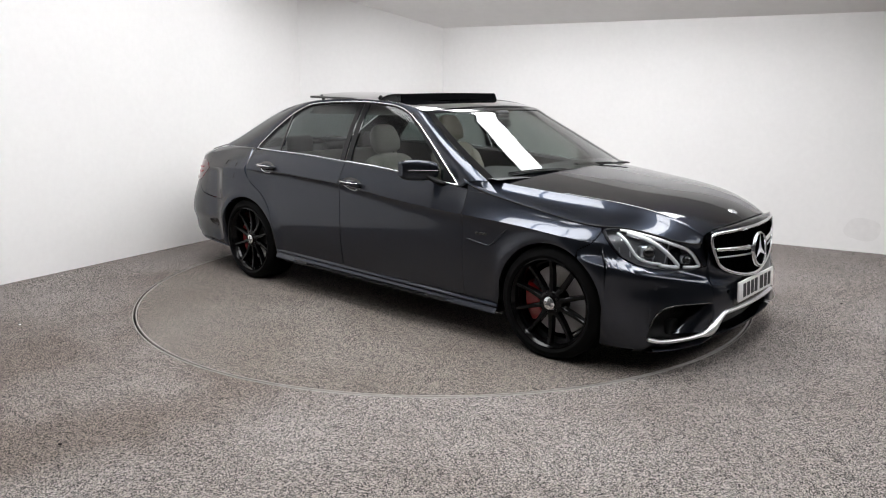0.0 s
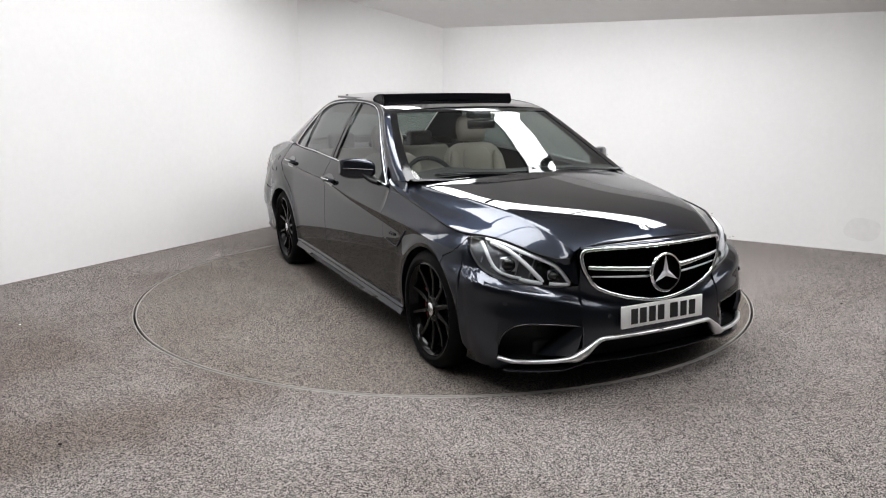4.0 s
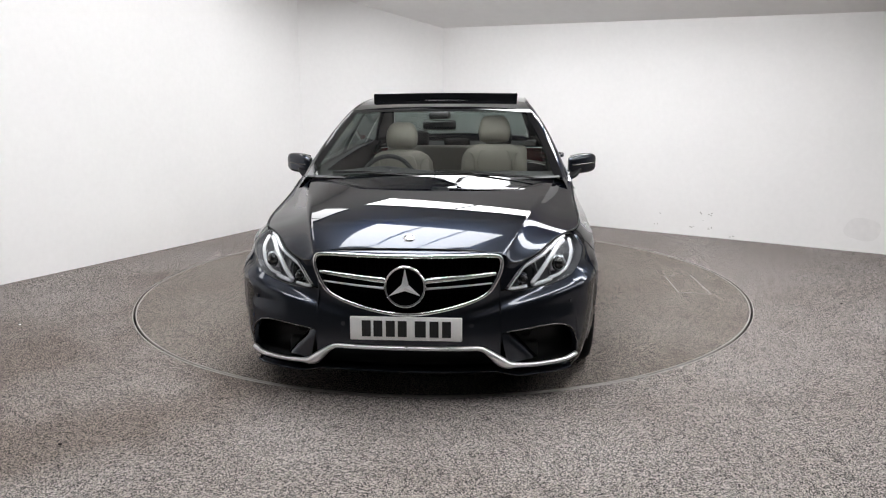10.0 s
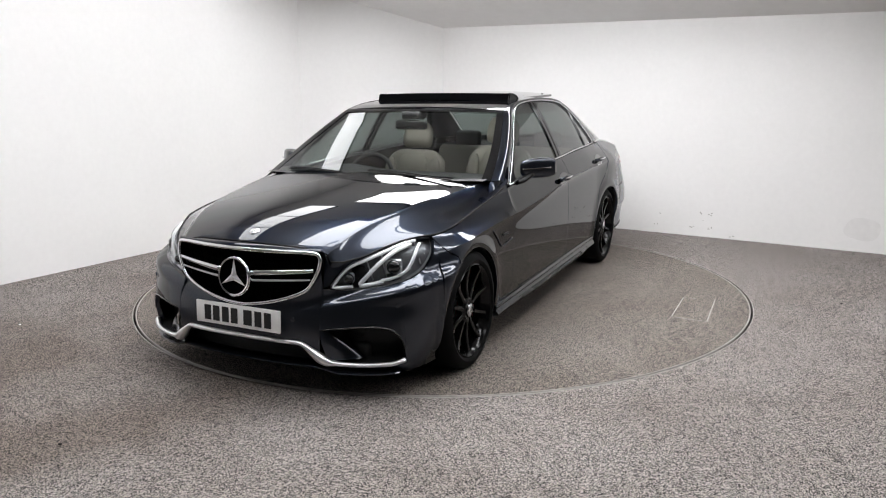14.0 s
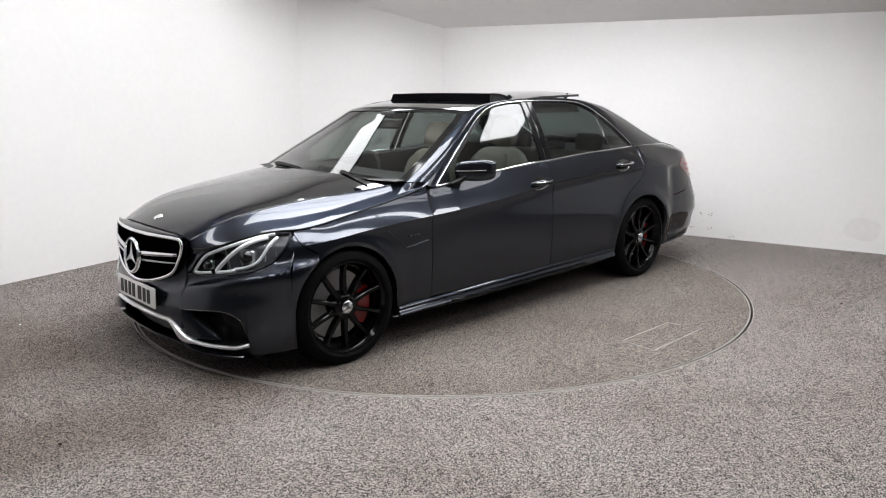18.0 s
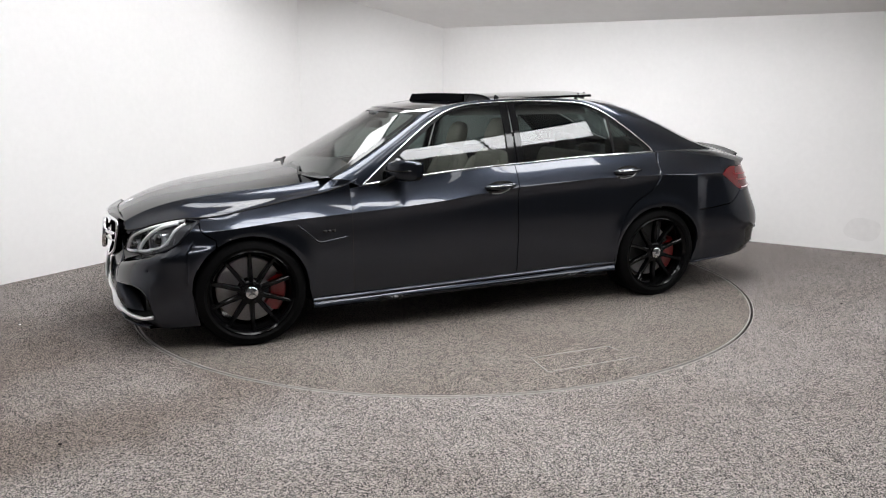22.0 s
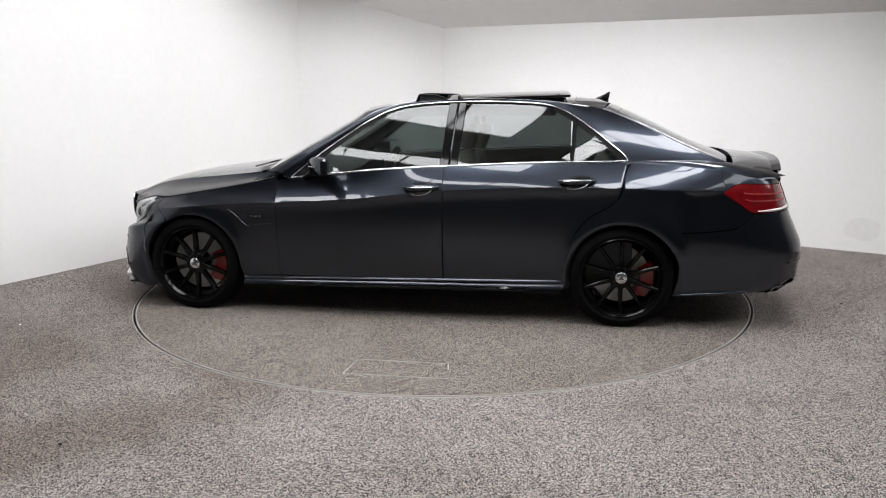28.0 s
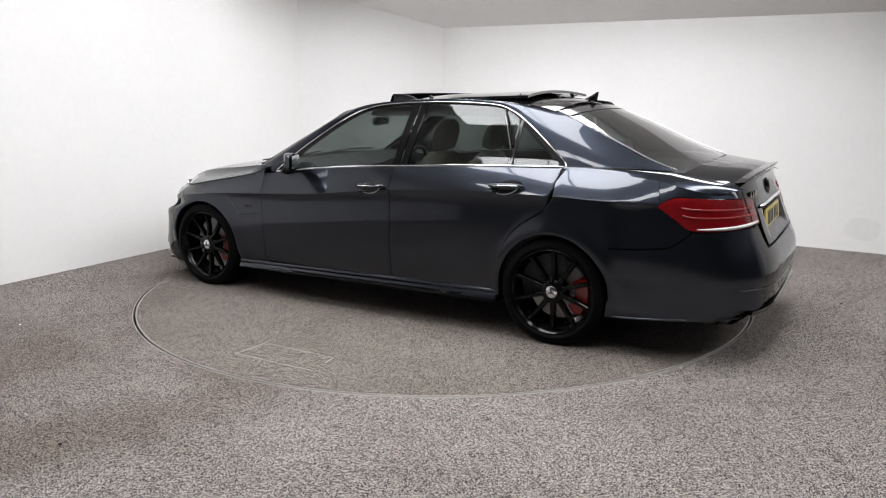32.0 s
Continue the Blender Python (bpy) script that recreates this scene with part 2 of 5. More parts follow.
def bend(pts, n, close=False):
    """A smooth line of n points through control points (Catmull-Rom)."""
    p = [Vector(q) for q in pts]
    k = len(p) if close else len(p) - 1
    out = []
    for i in range(n + (0 if close else 1)):
        u = k * i / n
        j = min(int(u), k - 1)
        t = u - j
        g = (lambda q: p[q % len(p)]) if close else (lambda q: p[min(max(q, 0), len(p) - 1)])
        a, b, c, d = g(j - 1), g(j), g(j + 1), g(j + 2)
        out.append(0.5 * ((2 * b) + (c - a) * t + (2 * a - 5 * b + 4 * c - d) * t * t + (3 * b - a - 3 * c + d) * t ** 3))
    return out
# ---------------------------------------------------------------- the booth
def slab(name, a, b, z0, z1, thick, material, label, category="wall"):
    """An upright wall from a to b (plan), its face on the line, its thickness behind (to the left of a to b)."""
    a, b = Vector((*a, 0)), Vector((*b, 0))
    d = (b - a).normalized()
    n = Vector((-d.y, d.x, 0)) * thick
    g = Mesh()
    o = [a, b, b + n, a + n]
    for z in (z0, z1):
        g.v.extend([p + Vector((0, 0, z)) for p in o])
    g.f = [(0, 1, 5, 4), (1, 2, 6, 5), (2, 3, 7, 6), (3, 0, 4, 7), (4, 5, 6, 7), (3, 2, 1, 0)]
    ob = part(name, g.done(False), material)
    return tagged(ob, label, category, kind="structure")


def mark(wall, u, z, w, h, material, rnd, label, n=9):
    """An uneven flat blot on the east wall, u metres along it from the corner."""
    k = [rnd.uniform(0.6, 1.1) for _ in range(n)]
    for _ in range(n // 6):
        k = [(k[i - 1] + k[i] + k[(i + 1) % n]) / 3 for i in range(n)]
    w, h = w * 0.8, h * 0.8
    g = Mesh()
    for i in range(n):
        a = 2 * math.pi * i / n
        p = Vector((*CORNER, z)) + ALONG * (u + w * k[i] * math.cos(a)) + INWARD * 0.003
        p.z += h * k[i] * math.sin(a)
        g.v.append(p)
    g.f = [tuple(range(n))]
    part("scuff", g.done(False), material, wall, label)


RADIUS = 2.248
LEFT_A, LEFT_B = (-6.45, -5.0), (-1.63, 3.13)
CORNER, RIGHT_B = (0.016, 3.629), (7.9, -1.665)
HIGH = 6.2


def booth():
    # carpet with a round opening for the turntable
    g = Mesh()
    n = 160
    ring = [(math.cos(2 * math.pi * i / n), math.sin(2 * math.pi * i / n)) for i in range(n)]
    rows = []
    for r in (RADIUS + 0.007, 3.2, 6.0, 14.0):
        rows.append([(c * r, s * r, 0.0) for c, s in ring])
    rows.insert(0, [(c * (RADIUS + 0.007), s * (RADIUS + 0.007), -0.05) for c, s in ring])
    g.grid(rows, close=True)
    floor = part("floor", g.done(False), CARPET)
    tagged(floor, "grey flecked contract carpet, worn and lightly soiled", "floor", kind="structure")
    # lint and grit on the pile
    rnd = random.Random(3)
    for x, y, w, material in ((-2.75, -1.03, 0.010, PLATE_WHITE), (-1.64, -2.73, 0.012, RUBBER), (2.79, -0.65, 0.010, RUBBER), (-0.9, -3.3, 0.006, RUBBER), (1.9, -2.9, 0.006, PLATE_WHITE)):
        speck = Mesh()
        speck.v = [Vector((x + w * rnd.uniform(0.5, 1) * math.cos(a), y + w * rnd.uniform(0.3, 0.7) * math.sin(a), 0.004)) for a in [2 * math.pi * i / 8 for i in range(8)]]
        speck.v += [Vector((p.x, p.y, 0.0)) for p in speck.v]
        speck.f = [tuple(range(8))] + [(i, 8 + i, 8 + (i + 1) % 8, (i + 1) % 8) for i in range(8)]
        part("speck", speck.done(False), material, floor, "speck of lint")
    pit = Mesh()
    pit.v = [(c * (RADIUS + 0.3), s * (RADIUS + 0.3), -0.06) for c, s in ring]
    pit.f = [tuple(range(n))]
    tagged(part("turntable_pit", pit.done(False), SLOT), "dark shallow pit below the turntable", "pit", kind="structure")
    lip = Mesh()
    lip.lathe([(RADIUS + 0.007, 0.0015), (RADIUS + 0.0075, 0.003), (RADIUS + 0.010, 0.003), (RADIUS + 0.012, 0.0005)], 200, "z")
    tagged(part("trim", lip.done(), EDGE), "thin pale metal edging round the turntable opening", "edging", kind="structure")
    slab("wall_west", LEFT_B, LEFT_A, 0, HIGH, -0.15, WALL, "white painted wall, plain and brightly lit")
    slab("wall_north", CORNER, LEFT_B, 0, HIGH, -0.15, WALL, "short white painted wall across the corner")
    east = slab("wall_east", RIGHT_B, CORNER, 0, HIGH, -0.15, WALL, "white painted wall with a few scuffs near the carpet")
    rnd = random.Random(7)
    for u, z, w, h, blots in ((2.76, 0.211, 0.010, 0.006, 2), (2.71, 0.098, 0.008, 0.010, 2), (3.17, 0.245, 0.007, 0.014, 2), (3.26, 0.236, 0.016, 0.007, 3), (3.26, 0.095, 0.007, 0.016, 3), (3.08, 0.096, 0.014, 0.007, 3), (3.18, 0.17, 0.005, 0.005, 1), (3.476, 0.024, 0.020, 0.006, 2)):
        for _ in range(blots):
            mark(east, u + rnd.uniform(-0.02, 0.02), z + rnd.uniform(-0.012, 0.012), w, h, SCUFF, rnd, "grey scuff")
    mark(east, 4.62, 0.21, 0.22, 0.15, TOUCH_UP, rnd, "patch of slightly greyer paint", 40)
    # unseen walls added to close the space, toned dark for the car's reflections
    slab("wall_south", LEFT_A, (-3.0, -9.0), 0, HIGH, 0.15, BACK, "unseen dull grey wall added to close the booth")
    slab("wall_south_2", (-3.0, -9.0), (5.0, -9.0), 0, HIGH, 0.15, BACK, "unseen dull grey wall added to close the booth")
    slab("wall_south_3", (5.0, -9.0), RIGHT_B, 0, HIGH, 0.15, BACK, "unseen dull grey wall added to close the booth")
    # one pitched ceiling that rises from the east wall
    g = Mesh()
    edge = [ceiling_point(u, d) for u, d in ((-12, -0.4), (-12, 14), (14, 14), (14, -0.4))]
    g.v = edge + [p + Vector((0, 0, 0.10)) for p in edge]
    g.f = [(0, 1, 2, 3), (7, 6, 5, 4)] + [(i, 4 + i, 4 + (i + 1) % 4, (i + 1) % 4) for i in range(4)]
    tagged(part("ceiling", g.done(False), CEIL), "pitched grey-white ceiling rising from the wall", "ceiling", kind="structure")


ALONG, INWARD = Vector((0.830, -0.557, 0)), Vector((-0.557, -0.830, 0))
PITCH = 0.302


def ceiling_point(u, d, drop=0.0):
    """A point of the ceiling: u metres along the east wall from the corner, d metres in from it."""
    return Vector((*CORNER, 2.222 - 0.02 * u + PITCH * d - drop)) + ALONG * u + INWARD * d


def light_panel(u0, u1, d0, d1, bars, across=False, diffuser=None, level=False):
    """A flat light panel below the pitched ceiling: a tray with a diffuser, split by dark bars."""
    top = tagged(new("light_panel"), "long white light panel split by dark bars, fixed below the ceiling", "ceiling light", "light panels")
    c = ceiling_point((u0 + u1) / 2, (d0 + d1) / 2, 0.075)
    x = (ceiling_point(1, 0) - ceiling_point(0, 0)).normalized()
    y = (ceiling_point(0, 0) - ceiling_point(0, 1)).normalized()
    if level:
        x, y = Vector((x.x, x.y, 0)).normalized(), Vector((y.x, y.y, 0)).normalized()
        c.z -= 0.04
    z = x.cross(y).normalized()
    top.matrix_basis = Matrix.Translation(c) @ Matrix((x, z.cross(x), z)).transposed().to_4x4()
    w, d = (u1 - u0) / 2, (d1 - d0) / 2 * math.hypot(1, PITCH)
    part("diffuser", Mesh().box((-w, -d, 0), (w, d, 0.012)).done(False), diffuser or PANEL, top)
    part("tray", bevelled_box((-w - 0.02, -d - 0.02, 0.014), (w + 0.02, d + 0.02, 0.05), 0.008), BLACK, top)
    for k in range(1, bars + 1):
        if across:
            v = -d + 2 * d * k / (bars + 1)
            part("bar", Mesh().box((-w, v - 0.02, -0.014), (w, v + 0.02, -0.001)).done(False), BLACK, top)
        else:
            v = -w + 2 * w * k / (bars + 1)
            part("bar", Mesh().box((v - 0.02, -d, -0.014), (v + 0.02, d, -0.001)).done(False), BLACK, top)
    return top


booth()
light_panel(0.2, 4.2, 1.52, 2.02, 2, False, PANEL_STRONG, True)
light_panel(-0.50, -0.03, 2.2, 4.9, 2, True, PANEL_MID)
light_panel(4.38, 4.80, 2.28, 5.6, 2, True, PANEL_STRONG)
light_panel(0.7, 4.5, 6.75, 7.35, 3)
light_panel(1.2, 3.3, 3.25, 5.1, 2)
# unseen panel added to brighten the right wall and floor
light_panel(6.3, 7.7, 0.7, 4.7, 3, True, PANEL_FILL)


def turntable():
    disc = tagged(new("turntable"), "round carpeted turntable flush with the floor, slightly browner than it", "turntable")
    g = Mesh()
    n = 200
    ring = [(math.cos(2 * math.pi * i / n), math.sin(2 * math.pi * i / n)) for i in range(n)]
    rows = [[(c * r, s * r, z) for c, s in ring] for r, z in ((RADIUS - 0.009, -0.045), (RADIUS - 0.009, 0.0), (RADIUS - 0.03, 0.001), (1.5, 0.001), (0.7, 0.001), (0.02, 0.001))]
    g.grid(rows, close=True)
    g.f.append(tuple(range(5 * n, 6 * n)))
    part("deck", g.done(False), CARPET_DISC, disc)
    e = Mesh().lathe([(RADIUS - 0.009, -0.01), (RADIUS - 0.008, 0.003), (RADIUS - 0.013, 0.003), (RADIUS - 0.016, 0.001)], 200, "z")
    part("edge_strip", e.done(), EDGE, disc, "thin pale metal edge strip")
    # access hatch, its seams showing as pale lines
    ox, oy = 0.142, 0.029
    quad = [Vector((0.04 + ox, 1.740 + oy, 0.0015)), Vector((0.058 + ox, 1.966 + oy, 0.0015)), Vector((-0.51 + ox, 1.953 + oy, 0.0015)), Vector((-0.473 + ox, 1.740 + oy, 0.0015))]
    for i in range(4):
        a, b = quad[i], quad[(i + 1) % 4]
        if i == 2:
            a = lerp(a, b, 0.6)
        d = (b - a).normalized()
        s = Vector((-d.y, d.x, 0)) * 0.003
        part("hatch_seam", Mesh().grid([[a - s, b - s], [a - s * 0.6 + Vector((0, 0, .002)), b - s * 0.6 + Vector((0, 0, .002))], [a + s * 0.6 + Vector((0, 0, .002)), b + s * 0.6 + Vector((0, 0, .002))], [a + s, b + s]]).done(False), EDGE, disc, "worn pale seam of the access hatch")
    return disc


TURNTABLE = turntable()
# ---------------------------------------------------------------- the car: its skin
# Car space: x forward, y to its left, z up, the origin on the ground midway between the axles.
AXLE = 1.437
HUB_Z = 0.316
half_width = smooth_curve((0.12, 0.845), (0.2, 0.872), (0.3, 0.900), (0.45, 0.924), (0.6, 0.932), (0.7, 0.922), (0.8, 0.908), (0.86, 0.890), (0.92, 0.871), (0.98, 0.850), (1.03, 0.820), (1.1, 0.77))
nose_x = smooth_curve((0.12, 2.15), (0.2, 2.205), (0.3, 2.222), (0.40, 2.212), (0.48, 2.198), (0.6, 2.200), (0.7, 2.170), (0.76, 2.125), (0.85, 2.0))
low_square = smooth_curve((0.12, 7.0), (0.2, 6.5), (0.36, 5.2), (0.5, 4.8))
high_square = smooth_curve((0.5, 2.6), (0.60, 2.65), (0.68, 2.7), (0.76, 2.0), (0.85, 1.9))
tail_x = smooth_curve((0.14, -2.40), (0.22, -2.485), (0.28, -2.54), (0.315, -2.592), (0.36, -2.590), (0.45, -2.597), (0.52, -2.588), (0.6, -2.555), (0.7, -2.51), (0.85, -2.455), (0.97, -2.41))
crease = smooth_curve((1.7, 0.69), (1.2, 0.735), (0.65, 0.764), (0.257, 0.792), (-0.106, 0.832), (-0.325, 0.853), (-0.66, 0.870), (-0.95, 0.882), (-1.3, 0.882), (-1.65, 0.874), (-2.0, 0.866), (-2.3, 0.862))
FRONT_X, REAR_X, SPAN = 1.45, -1.55, 1.25
REAR_N = 4.6
fender_line = smooth_curve((0.76, 0.955), (0.9, 0.897), (1.1, 0.856), (1.25, 0.831), (1.5, 0.788), (1.70, 0.758), (1.95, 0.745), (2.12, 0.735))
belt_line = smooth_curve((0.84, 0.895), (0.737, 0.908), (0.396, 0.945), (-0.041, 0.980), (-0.354, 0.995), (-0.86, 1.020), (-1.454, 1.032))


low_width = smooth_curve((0.12, 0.845), (0.22, 0.884), (0.3, 0.902), (0.42, 0.914), (0.55, 0.919), (0.66, 0.917), (0.78, 0.911), (0.9, 0.905), (1.0, 0.900))
rear_width = smooth_curve((0.12, 0.840), (0.2, 0.872), (0.235, 0.903), (0.26, 0.906), (0.31, 0.902), (0.39, 0.912), (0.47, 0.934), (0.55, 0.934), (0.65, 0.922), (0.75, 0.905), (0.85, 0.888), (0.92, 0.868), (0.98, 0.846), (1.03, 0.820), (1.1, 0.77))
crease_width = smooth_curve((1.6, 0.919), (0.8, 0.930), (0.0, 0.927), (-1.0, 0.928), (-1.5, 0.930), (-2.0, 0.916), (-2.4, 0.90))
top_width = smooth_curve((1.5, 0.850), (1.1, 0.855), (0.84, 0.862), (0.4, 0.860), (0.0, 0.854), (-0.4, 0.849), (-0.9, 0.842), (-1.2, 0.830), (-1.45, 0.812), (-1.9, 0.80), (-2.3, 0.79))


def flank(x, z):
    """Half-width of the flank: a shoulder leaning in above the crease, a shallow hollow below it, a full lower door."""
    zc, yc = crease(x), crease_width(x)
    zb = fender_line(x) if x > 0.80 else belt_line(x) if x > -1.44 else shoulder(x)
    if z > zc:
        q = (z - zc) / max(zb - zc, 0.05)
        k = min(1.0, max(0.0, (x + 0.3) / 0.7))
        k = lerp(0.72, 1.55, k * k * (3 - 2 * k))
        return yc - (yc - top_width(x)) * (k * q + (1 - k) * q * q)
    h = min(1.0, max(0.0, (-1.1 - x) / 0.5))
    b = low_width(z) + 0.026 * h * h * (3 - 2 * h) * min(1.0, max(0.0, (z - 0.3) / 0.2))
    g = min(1.0, max(0.0, (-1.74 - x) / 0.14))
    b = lerp(b, rear_width(z), g * g * (3 - 2 * g))
    return b + (yc - b) * math.exp((z - zc) / 0.028)


FRONT_Y = 0.55


def front_edge(y, z, w):
    """x of the nose's outline at the half-width y: square below the crease under the lamps, rounder above."""
    q = 1 / (1 + math.exp((z - 0.34 - 0.28 * y) / 0.012))
    n = lerp(high_square(z), low_square(z), q)
    return FRONT_X + (1 - min(1, y / w) ** n) ** (1 / n) * (nose_x(z) - 0.22 * y * y - FRONT_X)


def skin(s, z, out=0.0):
    """The point of the body's side at the girth s (x amidships, rounding the corners beyond) and the height z."""
    w = rear_width(z) if s < REAR_X else half_width(z)
    if s > FRONT_X:
        k = (s - FRONT_X) / SPAN
        if k < 0.6:
            # a ray from a point inside the corner, met with the outline
            f = k / 0.6 * math.pi / 2
            hi, lo = w, FRONT_Y
            for _ in range(24):
                y = (hi + lo) / 2
                if (front_edge(y, z, w) - FRONT_X) * math.cos(f) > (y - FRONT_Y) * math.sin(f):
                    lo = y
                else:
                    hi = y
        else:
            y = FRONT_Y * max(0.0, 1 - (k - 0.6) / 0.4)
        x = front_edge(y, z, w)
    elif s < REAR_X:
        k = min((REAR_X - s) / SPAN, 1.0) * math.pi / 2
        x = REAR_X + (tail_x(z) - REAR_X) * math.sin(k) ** (2 / REAR_N)
        y = w * max(math.cos(k), 0.0) ** (2 / REAR_N)
    else:
        x, y = s, w
    if -2.2 < x < 1.80 and s < 2.0:
        fade = min(1.0, (1.80 - x) / 0.4, (x + 2.2) / 0.55)
        fade = fade * fade * (3 - 2 * fade)
        y += fade * (flank(x, z) - w)
        for a, r in ((AXLE, 0.360), (-AXLE, 0.366)):
            d = math.hypot(x - a, z - HUB_Z)
            y += 0.012 * math.exp(-((d - r) / 0.045) ** 2) * (1.0 if z > 0.2 else 0.0)
    return Vector((x, y + out, z)) if -1.9 < s < 1.7 else Vector((x + out * (1 if s > 0 else -1) * 0.6, y + out * 0.6 * (y > 0.01), z))


def solve(f, lo, hi):
    """Where the rising function f passes zero."""
    for _ in range(30):
        m = (lo + hi) / 2
        lo, hi = (lo, m) if f(m) > 0 else (m, hi)
    return (lo + hi) / 2


def girth(x, z=0.6):
    """The girth s at which the skin reaches x."""
    if x > FRONT_X:
        return solve(lambda q: skin(q, z).x - x, FRONT_X, FRONT_X + SPAN)
    if x < REAR_X:
        return REAR_X - SPAN * 2 / math.pi * math.asin(min(1, ((REAR_X - x) / (REAR_X + 2.57)) ** (REAR_N / 2)))
    return x


def front_girth(y, z=0.45):
    """The girth s of the nose at the half-width y."""
    return solve(lambda q: y - skin(q, z).y, FRONT_X, FRONT_X + SPAN)


def rear_girth(y, z=0.6):
    return REAR_X - SPAN * 2 / math.pi * math.acos(min(1, (y / rear_width(z)) ** (REAR_N / 2)))


def arch(x, a, r):
    d = abs(x - a)
    return HUB_Z + math.sqrt(r * r - d * d) if d < r else 0.0


ARCH_F, ARCH_R = 0.340, 0.344


def heights(x, a, b):
    """Heights from a to b, gathered round the crease."""
    b = max(b, a + 0.002)
    c = min(max(crease(x), lerp(a, b, 0.12)), lerp(a, b, 0.88))
    h = min(0.11, 0.6 * (c - a))
    return steps(a, c - h, 8)[:-1] + [c - h * (1 - i / 9) ** 2 for i in range(9)] + [c + (b - c) * (i / 9) ** 1.5 for i in range(10)]


def panel(name, ss, low, high, n, material, parent, side, gap=0.003, out=0.0, fold=0.02, label="", creased=False):
    """A sheet of the skin between the heights low(x) and high(x), its edges folded inwards."""
    rows = []
    for s in ss:
        x = skin(s, 0.6).x
        a, b = low(x, s) + gap, high(x, s) - gap
        rows.append([skin(s, z, out) for z in (heights(x, a, b) if creased else steps(a, max(b, a + 0.002), n))])
    g = Mesh().grid(rows)
    g.rim(rows, lambda p: Vector((p.x * 0.995, p.y - fold, p.z)) if p.y > fold else Vector((p.x - fold * (1 if p.x > 0 else -1), p.y, p.z)))
    return part(name, g.done(True, 40, side), material, parent, label)


def sided(fn, *a):
    for side in (1, -1):
        fn(side, *a)


rear_cut = smooth_curve((-1.445, 1.03), (-1.43, 0.925), (-1.38, 0.795), (-1.23, 0.700), (-1.14, 0.593), (-1.085, 0.42), (-1.07, 0.29))


def body_side(side, car):
    spread = lambda a, r: [a + r * math.cos(math.pi * i / 28) for i in range(29)]
    # front fender, up to the lamp's tip, its front seam slanting down to the arch
    xs = steps(0.823, 1.07, 6) + sorted(q for q in spread(AXLE, ARCH_F) if q < 1.44)
    ss = xs + steps(1.46, LAMP_TIP - 0.004, 24)
    fender = panel("front_fender", ss, lambda x, s: max(arch(x, AXLE, ARCH_F), 0.2 if x < 1.4 else front_seam(s) + 0.003 if s > 1.655 else 0.2), lambda x, s: fender_line(skin(s, 0.76).x if s > 1.44 else x), 14, PAINT, car, side, creased=True)
    # vent on the fender
    vent = [skin(1.155, 0.70, 0.002), skin(1.10, 0.655, 0.003), skin(1.035, 0.595, 0.003), skin(0.98, 0.595, 0.003), skin(0.86, 0.612, 0.002)]
    part("vent_trim", Mesh().tube(bend(vent, 24), 0.005, 6).done(True, None, side), PAINT, fender)
    # emblem bars between the vent's lines
    for k in range(3):
        part("emblem_bar", Mesh().tube([skin(1.005 - k * 0.028, 0.655, 0.002), skin(0.985 - k * 0.028, 0.655, 0.002)], 0.008, 6).done(True, None, side), INK, fender, "small dark lettering shown as plain bars")
    # doors
    door = panel("front_door", steps(0.820, -0.300, 40), lambda x, s: 0.255, lambda x, s: belt_line(x), 22, PAINT, car, side, creased=True)
    handle(door, side, -0.165, 0.862)
    xs = steps(-0.306, -1.05, 26) + steps(-1.07, -1.445, 22)
    rdoor = panel("rear_door", xs, lambda x, s: max(0.255, rear_cut(x) if x < -1.07 else 0.0), lambda x, s: belt_line(x), 22, PAINT, car, side, creased=True)
    handle(rdoor, side, -1.145, 0.917)
    # quarter panel, above and behind the rear arch
    xs = steps(-1.075, -1.09, 2) + sorted(spread(-AXLE, ARCH_R), reverse=True)[1:-1] + steps(-1.785, -2.05, 8)
    quarter = panel("quarter_panel", [girth(x) for x in xs if girth(x) > -TAIL_A - 0.008] + [-TAIL_A - 0.010],
                    lambda x, s: max(arch(x, -AXLE, ARCH_R), seam(x) + 0.003 if x < -1.777 else 0.25),
                    lambda x, s: rear_cut(x) - 0.004 if x > -1.445 else shoulder(x), 26, PAINT, car, side, creased=True)
    if side < 0:
        loop = [skin(girth(x), z, 0.001) for x, z in ((-1.58, 0.93), (-1.72, 0.935), (-1.75, 0.91), (-1.75, 0.82), (-1.72, 0.80), (-1.60, 0.80), (-1.575, 0.83), (-1.57, 0.90))]
        part("fuel_flap_seam", Mesh().tube(bend(loop, 40, True), 0.0018, 5, True).done(True, None, side), BLACK, quarter, "seam of the fuel filler flap")
    # behind the tail lamp
    back = panel("rear_corner", [-s for s in steps(TAIL_A + 0.012, -rear_girth(0.59, 0.9), 22)], lambda x, s: tail_top(-s), lambda x, s: max(shoulder(x), tail_top(-s) + 0.006, lerp(0.90, 0.946, min(1, max(0, (-s - TAIL_A - 0.38) / 0.15)))), 5, PAINT, quarter, side, gap=0.0015)
    # sill with its lower blade
    rows = []
    for x in steps(1.075, -1.075, 40):
        k = (1.075 - x) / 2.15
        z0, z1 = lerp(0.182, 0.215, k), lerp(0.242, 0.285, k)
        y = 0.908
        rows.append([(x, y - 0.08, z0 - 0.012), (x, y + 0.004, z0), (x, y + 0.014, z0 + 0.010), (x, y + 0.012, z0 + 0.020), (x, y - 0.004, lerp(z0, z1, 0.62)), (x, y + 0.004, lerp(z0, z1, 0.80)), (x, y + 0.003, z1 - 0.006), (x, y - 0.012, z1 + 0.004), (x, y - 0.03, z1 + 0.006)])
    g = Mesh().grid(rows)
    sill = part("side_skirt", g.done(True, 50, side), PAINT, car)
    rows = []
